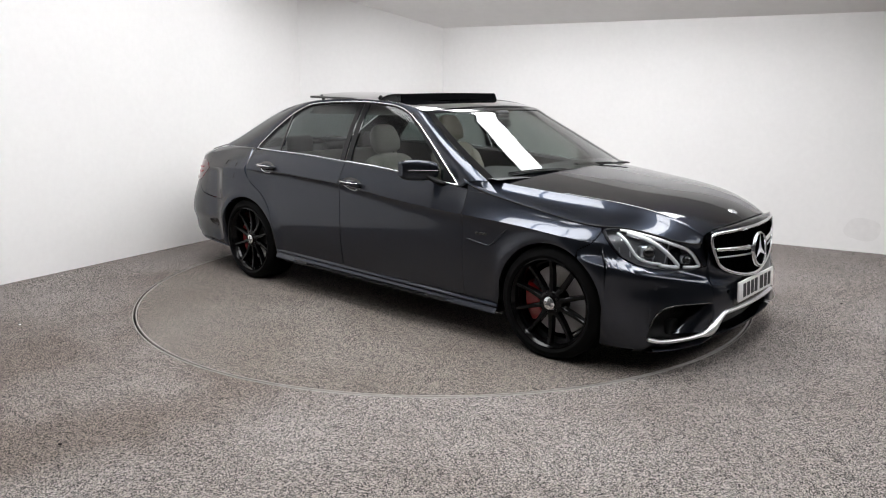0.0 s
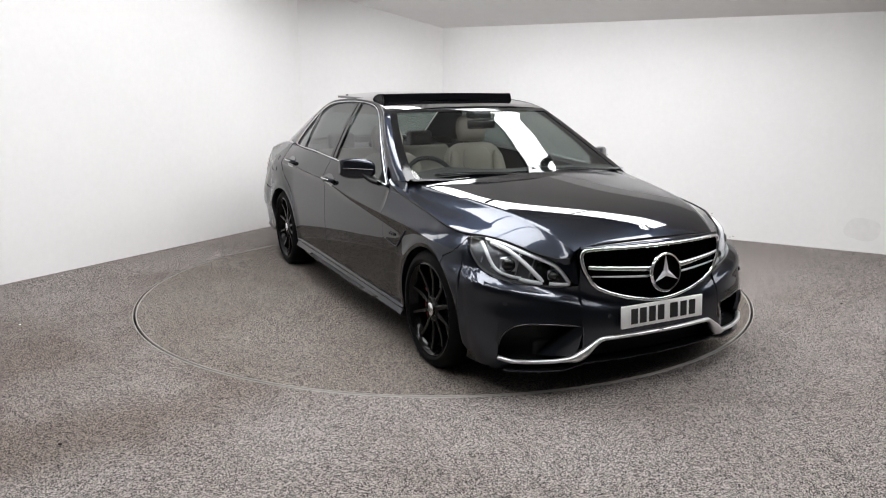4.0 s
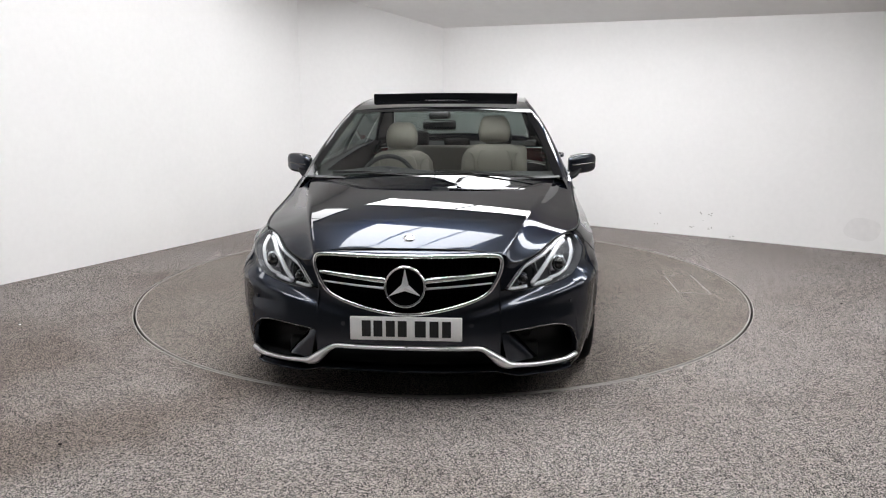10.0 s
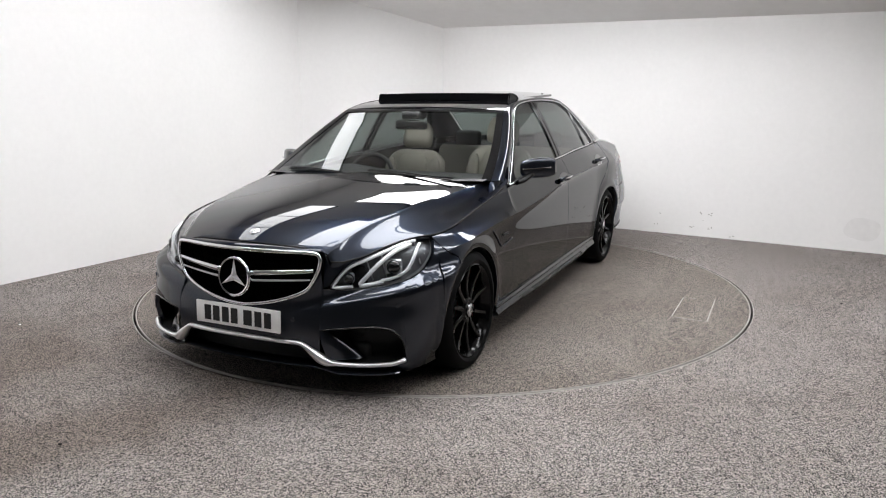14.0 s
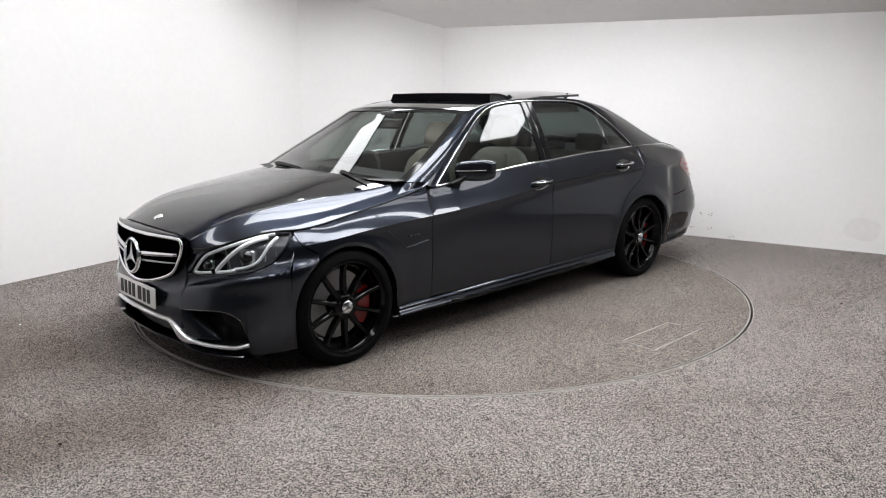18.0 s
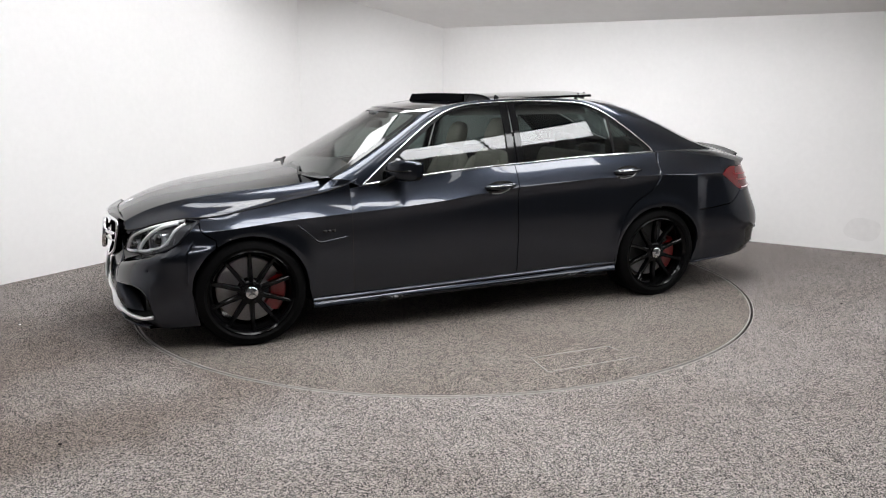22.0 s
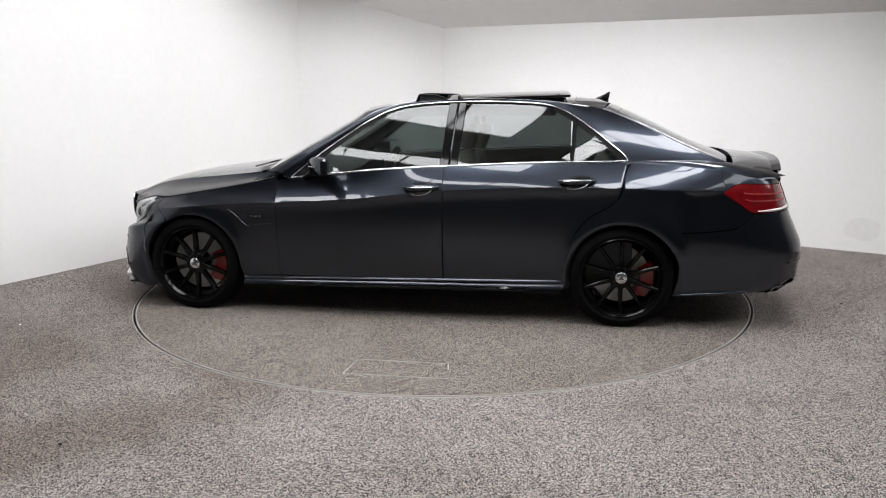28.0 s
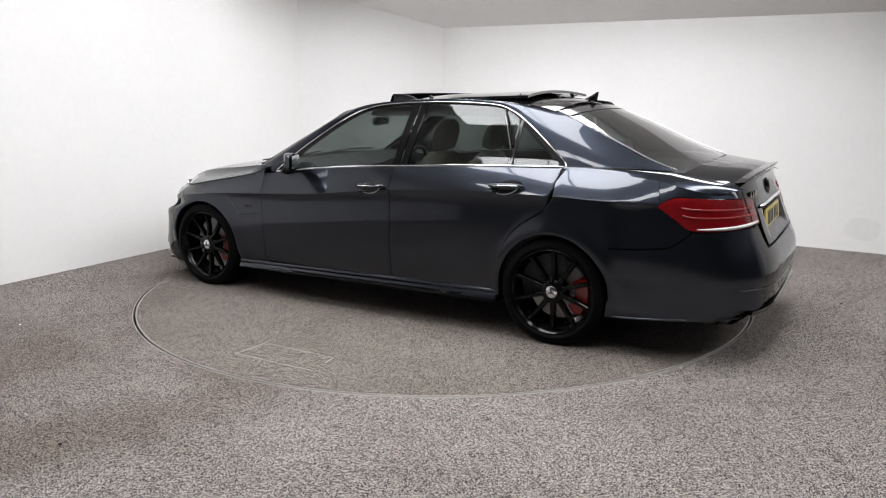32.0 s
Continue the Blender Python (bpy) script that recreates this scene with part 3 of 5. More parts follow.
    for x in steps(0.72, -0.86, 30):
        k = (1.075 - x) / 2.15
        z0 = lerp(0.178, 0.212, k)
        e = min(1, (0.72 - x) / 0.25, (x + 0.86) / 0.25) if -0.86 < x < 0.72 else 0.0
        y = 0.918
        rows.append([(x, y, z0 + 0.002), (x, y + 0.022 * e, z0 + 0.002 + 0.006 * e), (x, y + 0.024 * e, z0 + 0.012 + 0.01 * e), (x, y, z0 + 0.03)])
    part("skirt_blade", Mesh().grid(rows).done(True, 40, side), PILLAR, sill, "gloss black blade along the sill")
    # wheel housings
    for a, r, name in ((AXLE, ARCH_F + 0.006, "wheel_liner"), (-AXLE, ARCH_R + 0.006, "wheel_liner")):
        rows = []
        for k in steps(-0.25, math.pi + 0.25, 28):
            c, s = math.cos(k), math.sin(k)
            x, z = a + r * c, HUB_Z + r * s
            rows.append([(x, skin(girth(x), max(z, 0.2)).y - 0.022, z), (x, 0.45, z), (a + 0.05 * c, 0.44, HUB_Z + 0.05 * s)])
        part(name, Mesh().grid(rows).done(True, 40, side), BLACK, car, "black plastic wheel arch liner")


shoulder = smooth_curve((-1.40, 1.034), (-1.6, 1.028), (-1.85, 1.012), (-2.1, 0.985), (-2.3, 0.945), (-2.42, 0.92))


def handle(door, side, x, z):
    """A pull handle: chrome grip over a dark bowl, with a chrome strip below."""
    c = skin(x, z)
    rows = []
    for k in range(8):
        r = k / 7
        rows.append([skin(c.x + 0.100 * r * math.cos(t), c.z - 0.004 + 0.040 * r * math.sin(t) + 0.012 * r * math.cos(t) * -1, 0.0015) for t in [2 * math.pi * j / 24 for j in range(24)]])
    part("handle_bowl", Mesh().grid(rows, True).done(True, None, side), GLOSS, door, "dark recessed bowl behind the handle")
    line = [(c.x + u, c.y + 0.010 + 0.026 * max(0.0, 1 - (u / 0.112) ** 2) ** 0.5, c.z + 0.006 - u * 0.03) for u in steps(-0.112, 0.112, 18)]
    grip = part("door_handle", Mesh().tube(line, [0.008 + 0.008 * math.sin(math.pi * i / 18) for i in range(19)], 8, flat=1.25).done(True, None, side), PAINT, door)
    strip = [(p[0], p[1] + 0.012, p[2] + 0.004) for p in line[2:-2]]
    part("handle_strip", Mesh().tube(strip, [0.002 + 0.0035 * math.sin(math.pi * i / 14) for i in range(15)], 6).done(True, None, side), CHROME, door, "chrome strip along the handle")
    lip = [skin(c.x + 0.075 * math.cos(t), c.z - 0.006 + 0.036 * math.sin(t) - 0.012 * math.cos(t), 0.003) for t in steps(math.pi * 1.12, math.pi * 1.80, 12)]
    part("bowl_lip", Mesh().tube(lip, 0.003, 5).done(True, None, side), SATIN, door)


# ---------------------------------------------------------------- upper body
def glass_y(x, z):
    """Half-width of the door glass at a height."""
    plan = 0.0 if x > -0.9 else 0.045 * ((-0.9 - x) / 0.56) ** 2
    plan += 0.0 if x < 0.2 else 0.02 * ((x - 0.2) / 0.55) ** 2
    return 0.848 - 0.42 * (z - 0.95) - 0.32 * max(z - 0.95, 0) ** 2 - plan


roof_mid = smooth_curve((0.36, 1.352), (0.2, 1.378), (0.0, 1.408), (-0.3, 1.432), (-0.6, 1.439), (-0.9, 1.434), (-1.15, 1.415), (-1.36, 1.384))
# the outline of the side windows, as a closed run: up the A-pillar, along the roof, down the C-pillar
WINDOW = [(0.737, 0.908), (0.60, 1.018), (0.462, 1.122), (0.239, 1.272), (0.07, 1.352), (-0.131, 1.388), (-0.505, 1.402), (-0.885, 1.388), (-1.04, 1.350), (-1.19, 1.262), (-1.361, 1.130), (-1.44, 1.062), (-1.454, 1.034)]


def window_edge(n=60):
    return [Vector((p.x, glass_y(p.x, p.z), p.z)) for p in bend([(x, 0, z) for x, z in WINDOW], n)]


def upper_edge(n=60):
    """The line where the side meets windscreen, roof and rear window."""
    pts = [(0.915, 0.800, 0.948), (0.80, 0.780, 1.012), (0.60, 0.732, 1.126), (0.36, 0.656, 1.268), (0.235, 0.616, 1.340), (0.0, 0.585, 1.388), (-0.45, 0.583, 1.416), (-0.85, 0.575, 1.409), (-1.10, 0.568, 1.388), (-1.30, 0.575, 1.346), (-1.55, 0.615, 1.246), (-1.86, 0.665, 1.102), (-2.06, 0.680, 1.028)]
    return bend(pts, n)


LEAN = -0.08


def greenhouse(side, car):
    n = 72
    a, b = window_edge(n), upper_edge(n)
    # pillar and roof rail
    rows = []
    for i in range(n + 1):
        p, q = a[i], b[i]
        row = []
        for t in steps(0, 1, 8):
            c = p.lerp(q, t)
            swell = lerp(0.022, 0.014, min(1, max(0, (i / n - 0.22) / 0.14))) * math.sin(math.pi * t)
            c += Vector((0, 0.7 * swell, swell * 0.75))
            row.append(c)
        rows.append(row)
    g = Mesh().grid(rows)
    g.rim(rows, lambda p: Vector((p.x, p.y - 0.015, p.z - 0.012)))
    rail = part("roof_rail", g.done(True, 40, side), PAINT, car)
    # foot of the C-pillar down to the boot's shoulder
    high = list(rows[-1]) + bend([b[-1], (-2.20, 0.668, 1.000), (-2.32, 0.660, 0.974), (-2.42, 0.652, 0.945)], 10)[1:]
    foot = []
    for h in high:
        x = min(max(h.x, -2.42), -1.448)
        low = skin(girth(x), shoulder(x) - 0.003)
        foot.append([low.lerp(h, u) + Vector((0, 0.010, 0.008)) * math.sin(math.pi * u) for u in steps(0, 1, 6)])
    part("rear_shoulder", Mesh().grid(foot).done(True, 40, side), PAINT, car)
    # painted foot of the A-pillar, down to the fender
    base = []
    for t in steps(0, 1, 8):
        x = lerp(0.775, 1.03, t)
        z = fender_line(x) - 0.002
        base.append([Vector((x, skin_y(x, z) - 0.004, z)), Vector((x - 0.015, skin_y(x, z) - 0.030, z + 0.014)), rows[0][round(t * 8)] + Vector((0.01, 0.0, -0.004))])
    part("pillar_foot", Mesh().grid(base).done(True, 40, side), PAINT, car)
    # chrome surround of the side windows
    inner = [p + Vector((0, 0.006, 0)) for p in a]
    part("window_surround", Mesh().tube(inner, 0.0036, 6, flat=1.2).done(True, None, side), CHROME, car, "bright chrome strip round the side windows")
    sill = [Vector((x, glass_y(x, belt_line(x)) + 0.012, belt_line(x) + 0.004)) for x in steps(0.737, -1.454, 40)]
    part("belt_strip", Mesh().tube(sill, 0.0040, 6, flat=1.4).done(True, None, side), CHROME, car, "bright chrome strip below the side windows")
    # panes
    edge = smooth_curve(*[(p.x, p.z) for p in a])
    def pane(name, x0, x1, material, lean_front=0.0, lean_back=0.0):
        rows = []
        for x in steps(x0, x1, 24):
            lean = lerp(lean_front, lean_back, (x - x0) / (x1 - x0))
            lo = belt_line(x) + 0.004
            hi = max(edge(x) - 0.012, lo + 0.003)
            rows.append([(x + lean * (z - 1.0), glass_y(x, z) - 0.008, z) for z in steps(hi, lo, 10)])
        ob = part(name, Mesh().grid(rows).done(True, None, side), material, car)
        ob.visible_shadow = False
    pane("front_window", 0.725, -0.285, SIDE_GLASS, 0.0, LEAN)
    pane("rear_window", -0.375, -1.10, REAR_GLASS, LEAN, 0.0)
    pane("quarter_window", -1.125, -1.44, REAR_GLASS)
    # window frame seen dark inside the chrome
    rows = [[p + Vector((0, -0.004, 0)), p.lerp(Vector((-0.35, p.y - 0.02, 1.10)), 0.06)] for p in a]
    part("window_seal", Mesh().grid(rows).done(True, None, side), BLACK, car, "black rubber window seal")
    def post(x, w, lean=LEAN):
        rows = []
        for z in steps(belt_line(x), edge(x) - 0.008, 8):
            k = lean * (z - 1.0)
            rows.append([(x - w + k, glass_y(x, z) - 0.004, z), (x - w + 0.004 + k, glass_y(x, z) + 0.003, z), (x + w - 0.004 + k, glass_y(x, z) + 0.003, z), (x + w + k, glass_y(x, z) - 0.004, z)])
        return rows
    for x, w in ((-0.300, 0.028), (-0.362, 0.026)):
        part("door_pillar", Mesh().grid(post(x, w)).done(True, 30, side), PILLAR, car, "gloss black pillar between the doors")
    part("quarter_bar", Mesh().grid(post(-1.112, 0.011, -0.05)).done(True, 30, side), GLOSS, car, "slim black bar in the rear door glass")


def roof_and_glass(car):
    n = 72
    b = upper_edge(n)
    k = n / 12
    # windscreen
    left = b[:int(4 * k) + 1]
    rows = []
    for i, p in enumerate(left):
        t = i / (len(left) - 1)
        rows.append([(p.x + lerp(0.165, 0.10, t) * (1 - v * v), p.y * v, p.z + 0.012 * (1 - v * v)) for v in steps(-1, 1, 20)])
    screen_rows = rows
    part("windscreen", Mesh().grid(rows).done(), WIND_GLASS, car).visible_shadow = False
    # black frit band round the windscreen, just outside the glass
    for sgn in (1, -1):
        ends = [(r[0], r[1]) if sgn < 0 else (r[-1], r[-2]) for r in rows]
        g = Mesh().grid([[Vector(p) + Vector((0.002, 0, 0.004)), Vector(q).lerp(Vector(p), 0.35) + Vector((0.002, 0, 0.003))] for p, q in ends])
        part("screen_edge", g.done(), PILLAR, car, "black border of the windscreen")
    top = [[Vector(p) + Vector((0.002, 0, 0.004)) for p in rows[j]] for j in (-3, -2, -1)]
    part("screen_head", Mesh().grid(top).done(), PILLAR, car, "black band along the top of the windscreen")
    # roof: front black glass, opening, rear black glass, then painted strip
    def roof_rows(x0, x1, m):
        out = []
        rail = b[int(4 * k):int(9 * k) + 1]
        ry = smooth_curve(*[(p.x, p.y) for p in rail])
        rz = smooth_curve(*[(p.x, p.z) for p in rail])
        for x in steps(x0, x1, m):
            row = []
            for v in steps(-1, 1, 20):
                e = x + 0.10 * (1 - v * v) if x > 0.1 else x - 0.06 * (1 - v * v) * max(0, (-1.1 - x) / 0.2)
                row.append((e, ry(x) * v, lerp(roof_mid(x + 0.05), rz(x), abs(v) ** 2.4) + 0.002))
            out.append(row)
        return out
    rr = roof_rows(0.235, -0.02, 6)
    g = Mesh().grid(rr)
    g.rim(rr, lambda p: Vector((p.x, p.y, p.z - 0.02)))
    part("roof_front", g.done(True, 40), ROOF_GLASS, car, "gloss black front of the glass roof")
    # side strips beside the opening
    full = roof_rows(-0.02, -0.62, 8)
    for sl in (slice(0, 3), slice(18, 21)):
        rows = [r[sl] for r in full]
        g = Mesh().grid(rows)
        g.rim(rows, lambda p: Vector((p.x, p.y, p.z - 0.025)))
        part("roof_side", g.done(True, 40), ROOF_GLASS, car, "gloss black strip beside the roof opening")
    rr = roof_rows(-0.62, -1.12, 8)
    g = Mesh().grid(rr)
    g.rim(rr, lambda p: Vector((p.x, p.y, p.z - 0.02)))
    part("roof_rear", g.done(True, 40), ROOF_GLASS, car, "gloss black rear of the glass roof")
    rr = roof_rows(-1.123, -1.30, 4)
    g = Mesh().grid(rr)
    part("roof_tail", g.done(True, 40), PAINT, car)
    # raised and slid-back sunroof pane
    rows = []
    for t in steps(0, 1, 14):
        x = lerp(-0.255, -1.06, t)
        z = 1.438 + 0.028 * t ** 0.7
        rows.append([(x - 0.03 * v * v, 0.515 * v, z - 0.030 * v * v + 0.006) for v in steps(-1, 1, 16)])
    g = Mesh().grid(rows)
    g.grid([[(p[0], p[1], p[2] - 0.016) for p in r] for r in rows])
    g.rim(rows, lambda p: Vector((p.x, p.y, p.z - 0.016)))
    pane = part("sunroof_pane", g.done(True, 35), ROOF_GLASS, car, "black sunroof glass, raised and slid back")
    for sgn in (1, -1):
        part("lift_arm", Mesh().tube([(-0.98, 0.46 * sgn, 1.40), (-1.02, 0.46 * sgn, 1.445)], 0.012, 6).done(), BLACK, pane)
        part("lift_arm", Mesh().tube([(-0.40, 0.46 * sgn, 1.40), (-0.34, 0.46 * sgn, 1.435)], 0.012, 6).done(), BLACK, pane)
    # wind deflector, standing up along the front of the opening, with a net behind its frame
    rows = []
    for v in steps(-1, 1, 24):
        x = -0.005 - 0.05 * v * v
        z0 = 1.408 - 0.02 * v * v
        zt = 1.456 - 0.006 * v * v
        rows.append([(x - 0.022, 0.525 * v, z0), (x + 0.004, 0.525 * v, z0 + 0.003), (x - 0.022, 0.53 * v, zt - 0.008), (x - 0.030, 0.53 * v, zt), (x - 0.058, 0.53 * v, zt + 0.002), (x - 0.060, 0.525 * v, zt - 0.008), (x - 0.030, 0.525 * v, z0)])
    g = Mesh().grid(rows)
    deflector = part("wind_deflector", g.done(True, 40), MESH, car, "black wind deflector standing along the roof opening")
    for sgn in (1, -1):
        arm = [(-0.085, 0.520 * sgn, 1.449), (-0.17, 0.525 * sgn, 1.446), (-0.245, 0.525 * sgn, 1.428), (-0.29, 0.520 * sgn, 1.400)]
        part("deflector_arm", Mesh().tube(bend(arm, 10), 0.008, 6, flat=0.8).done(), BLACK, deflector)
        net = [[Vector(p) + Vector((0, -0.002 * sgn, -0.004)), Vector((p.x, 0.522 * sgn, 1.392))] for p in bend(arm, 10)]
        part("deflector_net", Mesh().grid(net).grid([[q + Vector((0, -0.004 * sgn, 0)) for q in r] for r in net]).done(), TRIM, deflector, "dark fine net beside the deflector")
    # rear window
    right = b[int(9 * k):]
    rows = []
    for i, p in enumerate(right):
        t = i / (len(right) - 1)
        rows.append([(p.x - 0.07 * (1 - v * v), (p.y - 0.02) * v, p.z + lerp(0.034, 0.02, t) * (1 - abs(v) ** 2.4)) for v in steps(-1, 1, 18)])
    part("rear_screen", Mesh().grid(rows).done(), SIDE_GLASS, car).visible_shadow = False
    # highlight along the glass edges, laid on as thin satin strips
    for sgn in (0, -1):
        line = [Vector(r[sgn]) + Vector((0, 0.008 * (1 if sgn else -1), 0.008)) for r in rows]
        part("rear_screen_highlight", Mesh().tube(line, 0.004, 5).done(), SATIN, car, "thin satin strip standing in for the highlight beside the rear window")
    part("rear_screen_head", Mesh().grid([[Vector(p) + Vector((0, 0, 0.003)) for p in rows[j]] for j in (0, 1, 2)]).done(), GLOSS, car, "black band along the top of the rear window")
    # aerial fin
    g = Mesh()
    rows = []
    for t in steps(0, 1, 8):
        z = 1.398 + 0.060 * t
        x0, x1 = lerp(-1.20, -1.350, t ** 0.75), lerp(-1.355, -1.366, t)
        w = lerp(0.026, 0.003, t ** 0.6)
        rows.append([(lerp(x0, x1, u), w * math.sin(math.pi * min(u * 1.2, 1) ** 0.7) * sg, z) for sg, us in ((1, steps(0, 1, 6)), (-1, list(reversed(steps(0, 1, 6))))) for u in us])
    g.grid(rows, True)
    part("aerial_fin", g.done(True, 50), GLOSS, car, "dark shark-fin aerial on the roof")


# ---------------------------------------------------------------- bonnet, nose
def power_curve(*c):
    """A polynomial in the distance from the station x = 1.6."""
    return lambda x: sum(k * (x - 1.6) ** i for i, k in enumerate(c))


hood_mid = power_curve(0.90416, -0.14039, -0.07379, -0.18363, -0.26949, -0.15898)


def skin_y(x, z):
    """Half-width of the skin at x and z, round the nose too."""
    return skin(girth(x, z) if x > FRONT_X else x, z).y


LAMP_TIP, LAMP_IN = 1.805, 2.285
lamp_high = smooth_curve((1.805, 0.753), (1.90, 0.759), (1.98, 0.755), (2.07, 0.730), (2.15, 0.697), (2.20, 0.672), (2.23, 0.640), (2.26, 0.595), (2.285, 0.556))
lamp_low = smooth_curve((1.805, 0.746), (1.83, 0.698), (1.865, 0.652), (1.90, 0.618), (1.976, 0.582), (2.07, 0.560), (2.15, 0.547), (2.20, 0.541), (2.24, 0.540), (2.285, 0.550))
front_seam = smooth_curve((1.62, 0.628), (1.66, 0.645), (1.741, 0.685), (1.805, 0.746))


def bonnet_edge():
    """The bonnet's outline: grille corner, along the lamp, then back along the fender; (middle x, edge point) pairs."""
    out = [(2.140, Vector((2.085, 0.436, 0.716))), (2.118, Vector((2.100, 0.474, 0.676)))]
    for xc, s in ((2.07, 2.205), (2.01, 2.15), (1.95, 2.10), (1.90, 2.04), (1.86, 1.97), (1.82, 1.88), (1.785, 1.82)):
        out.append((xc, skin(s, lamp_high(s) + 0.004)))
    for x in (1.60, 1.45, 1.25, 1.05, 0.90, 0.83):
        z = fender_line(x)
        out.append((x + lerp(0.10, 0.17, (1.60 - x) / 0.77), Vector((x, skin_y(x, z) - 0.003, z))))
    return out


EDGE_LINE = []


crease_y = power_curve(0.6125, -0.26665, -0.08679)
crease_z = power_curve(0.86809, -0.12675, -0.13695, -0.33938, -0.26348)


def bonnet_row(xc):
    """The bonnet's edge point at the station xc, and where its crease lies: the share of the half-width and the height."""
    if not EDGE_LINE:
        pts = bonnet_edge()
        EDGE_LINE.extend(smooth_curve(*[(q, p[k]) for q, p in pts]) for k in range(3))
    r = min(0.06, max(0.0, 2.118 - xc))
    e = Vector([sum(f(xc + r * j / 4) for j in range(-4, 5)) / 9 for f in EDGE_LINE])
    vc = 0.8
    for _ in range(6):
        x = lerp(xc, e.x, vc * vc)
        vc = min(crease_y(x) / e.y, 0.975)
    zc = crease_z(lerp(xc, e.x, vc * vc))
    return e, vc, max(min(zc, hood_mid(xc) - 0.012), e.z + 0.006)


def bonnet_point(xc, v, lift=0.0):
    """A point of the bonnet: a broad dome between two creases, a hollow channel outside them down to the edge."""
    e, vc, zc = bonnet_row(xc)
    w = abs(v)
    mid = hood_mid(xc)
    if w <= vc:
        q = w / vc
        z = mid - (mid - zc) * (0.85 * q ** 2.2 + 0.15 * q ** 8) + 0.0022 * math.exp(-(1 - q) / 0.05)
    else:
        q = (w - vc) / (1 - vc)
        hollow = lerp(0.35, 1.0, min(1.0, max(0.0, (1.95 - xc) / 0.45)))
        z = lerp(zc, e.z, q + hollow * (1.2 * q - 2.4 * q * q + 1.2 * q ** 3)) + 0.0022 * math.exp(-q / 0.10)
    return Vector((lerp(xc, e.x, v * v), e.y * v, z + lift))


def bonnet_columns(xc):
    vc = bonnet_row(xc)[1]
    side = [lerp(vc, 1.0, (i / 16) ** 1.3) for i in range(17)]
    inner = [vc * (1 - (1 - i / 24) ** 1.0) for i in range(24)]
    half = inner + side
    return [-v for v in reversed(half[1:])] + half


def bonnet(car):
    rows = [[bonnet_point(xc, v) for v in bonnet_columns(xc)] for xc in steps(2.140, 2.06, 8) + steps(2.05, 1.0, 48)]
    g = Mesh().grid(rows)
    g.rim(rows, lambda p: Vector((p.x - 0.004 * (p.x > 2), p.y * 0.99, p.z - 0.025)))
    hood = part("bonnet", g.done(True, 40), PAINT, car)
    # dark shut line along the fenders, the lamps and the nose
    for sgn in (1, -1):
        line = [bonnet_point(xc, sgn) + Vector((0, 0.002 * sgn, 0.002)) for xc in steps(2.118, 1.0, 60)]
        part("shut_line", Mesh().tube(line, 0.0042, 6).done(), SLOT, hood, "dark gap between bonnet and fender")
    line = [bonnet_point(2.140, v) + Vector((0.0015, 0, 0.0008)) for v in steps(-1, 1, 40)]
    part("shut_line", Mesh().tube(line, 0.0030, 6).done(), SLOT, hood, "dark gap between bonnet and grille")
    # round badge
    c = bonnet_point(2.07, 0.0)
    tilt = Matrix.Translation(c) @ Matrix.Rotation(radians(22), 4, "Y")
    bd = Mesh().lathe([(0.0, 0.006), (0.022, 0.005), (0.027, 0.002), (0.028, -0.004)], 24, "z")
    bd.v = [tilt @ Vector(p) for p in bd.v]
    part("badge", bd.done(), CHROME, hood, "small round silver badge")
    for sgn in (1, -1):
        rows = []
        for v in steps(0.66, 1.0, 8):
            a = bonnet_point(1.0, v * sgn) + Vector((-0.003, 0, -0.004))
            b = Vector((0.925 + 0.165 * (1 - v * v), 0.800 * v * sgn, 0.942 + 0.012 * (1 - v * v)))
            rows.append([a, a.lerp(b, 0.5), b])
        part("cowl_end", Mesh().grid(rows).done(), PAINT, hood)
    # panel below the windscreen with wipers
    rows = []
    for v in steps(-0.70, 0.70, 20):
        a = bonnet_point(0.995, v) + Vector((-0.01, 0, -0.03))
        rows.append([a, a + Vector((-0.06, 0, -0.012)), Vector((0.905 + 0.165 * (1 - v * v), 0.800 * v, 0.942))])
    cowl = part("cowl_panel", Mesh().grid(rows).done(), BLACK, car, "black plastic panel below the windscreen")
    for y0, y1, x1, z1 in ((0.05, -0.62, 0.93, 1.01), (0.62, 0.02, 0.99, 1.025)):
        pts = [(1.070, y0, 0.964), (1.045, lerp(y0, y1, 0.3), 0.972), (1.000, lerp(y0, y1, 0.7), 0.982), (x1 + 0.02, y1, z1 - 0.034)]
        arm = part("wiper", Mesh().tube(bend(pts, 12), 0.008, 6, flat=0.6).done(), BLACK, car)
        part("wiper_blade", Mesh().tube([Vector(p) + Vector((-0.012, 0, 0.004)) for p in bend(pts, 12)[4:]], 0.006, 5).done(), RUBBER, arm)


mouth_low = smooth_curve((0.0, 0.447), (0.12, 0.455), (0.265, 0.492), (0.369, 0.536), (0.431, 0.640), (0.445, 0.66))
lip_z = smooth_curve((0.0, 0.290), (0.33, 0.288), (0.36, 0.279), (0.45, 0.207), (0.48, 0.194), (0.6, 0.187), (0.75, 0.189), (0.808, 0.205))
intake_top = smooth_curve((0.44, 0.353), (0.50, 0.364), (0.68, 0.377), (0.74, 0.368), (0.775, 0.347), (0.797, 0.312), (0.808, 0.265))


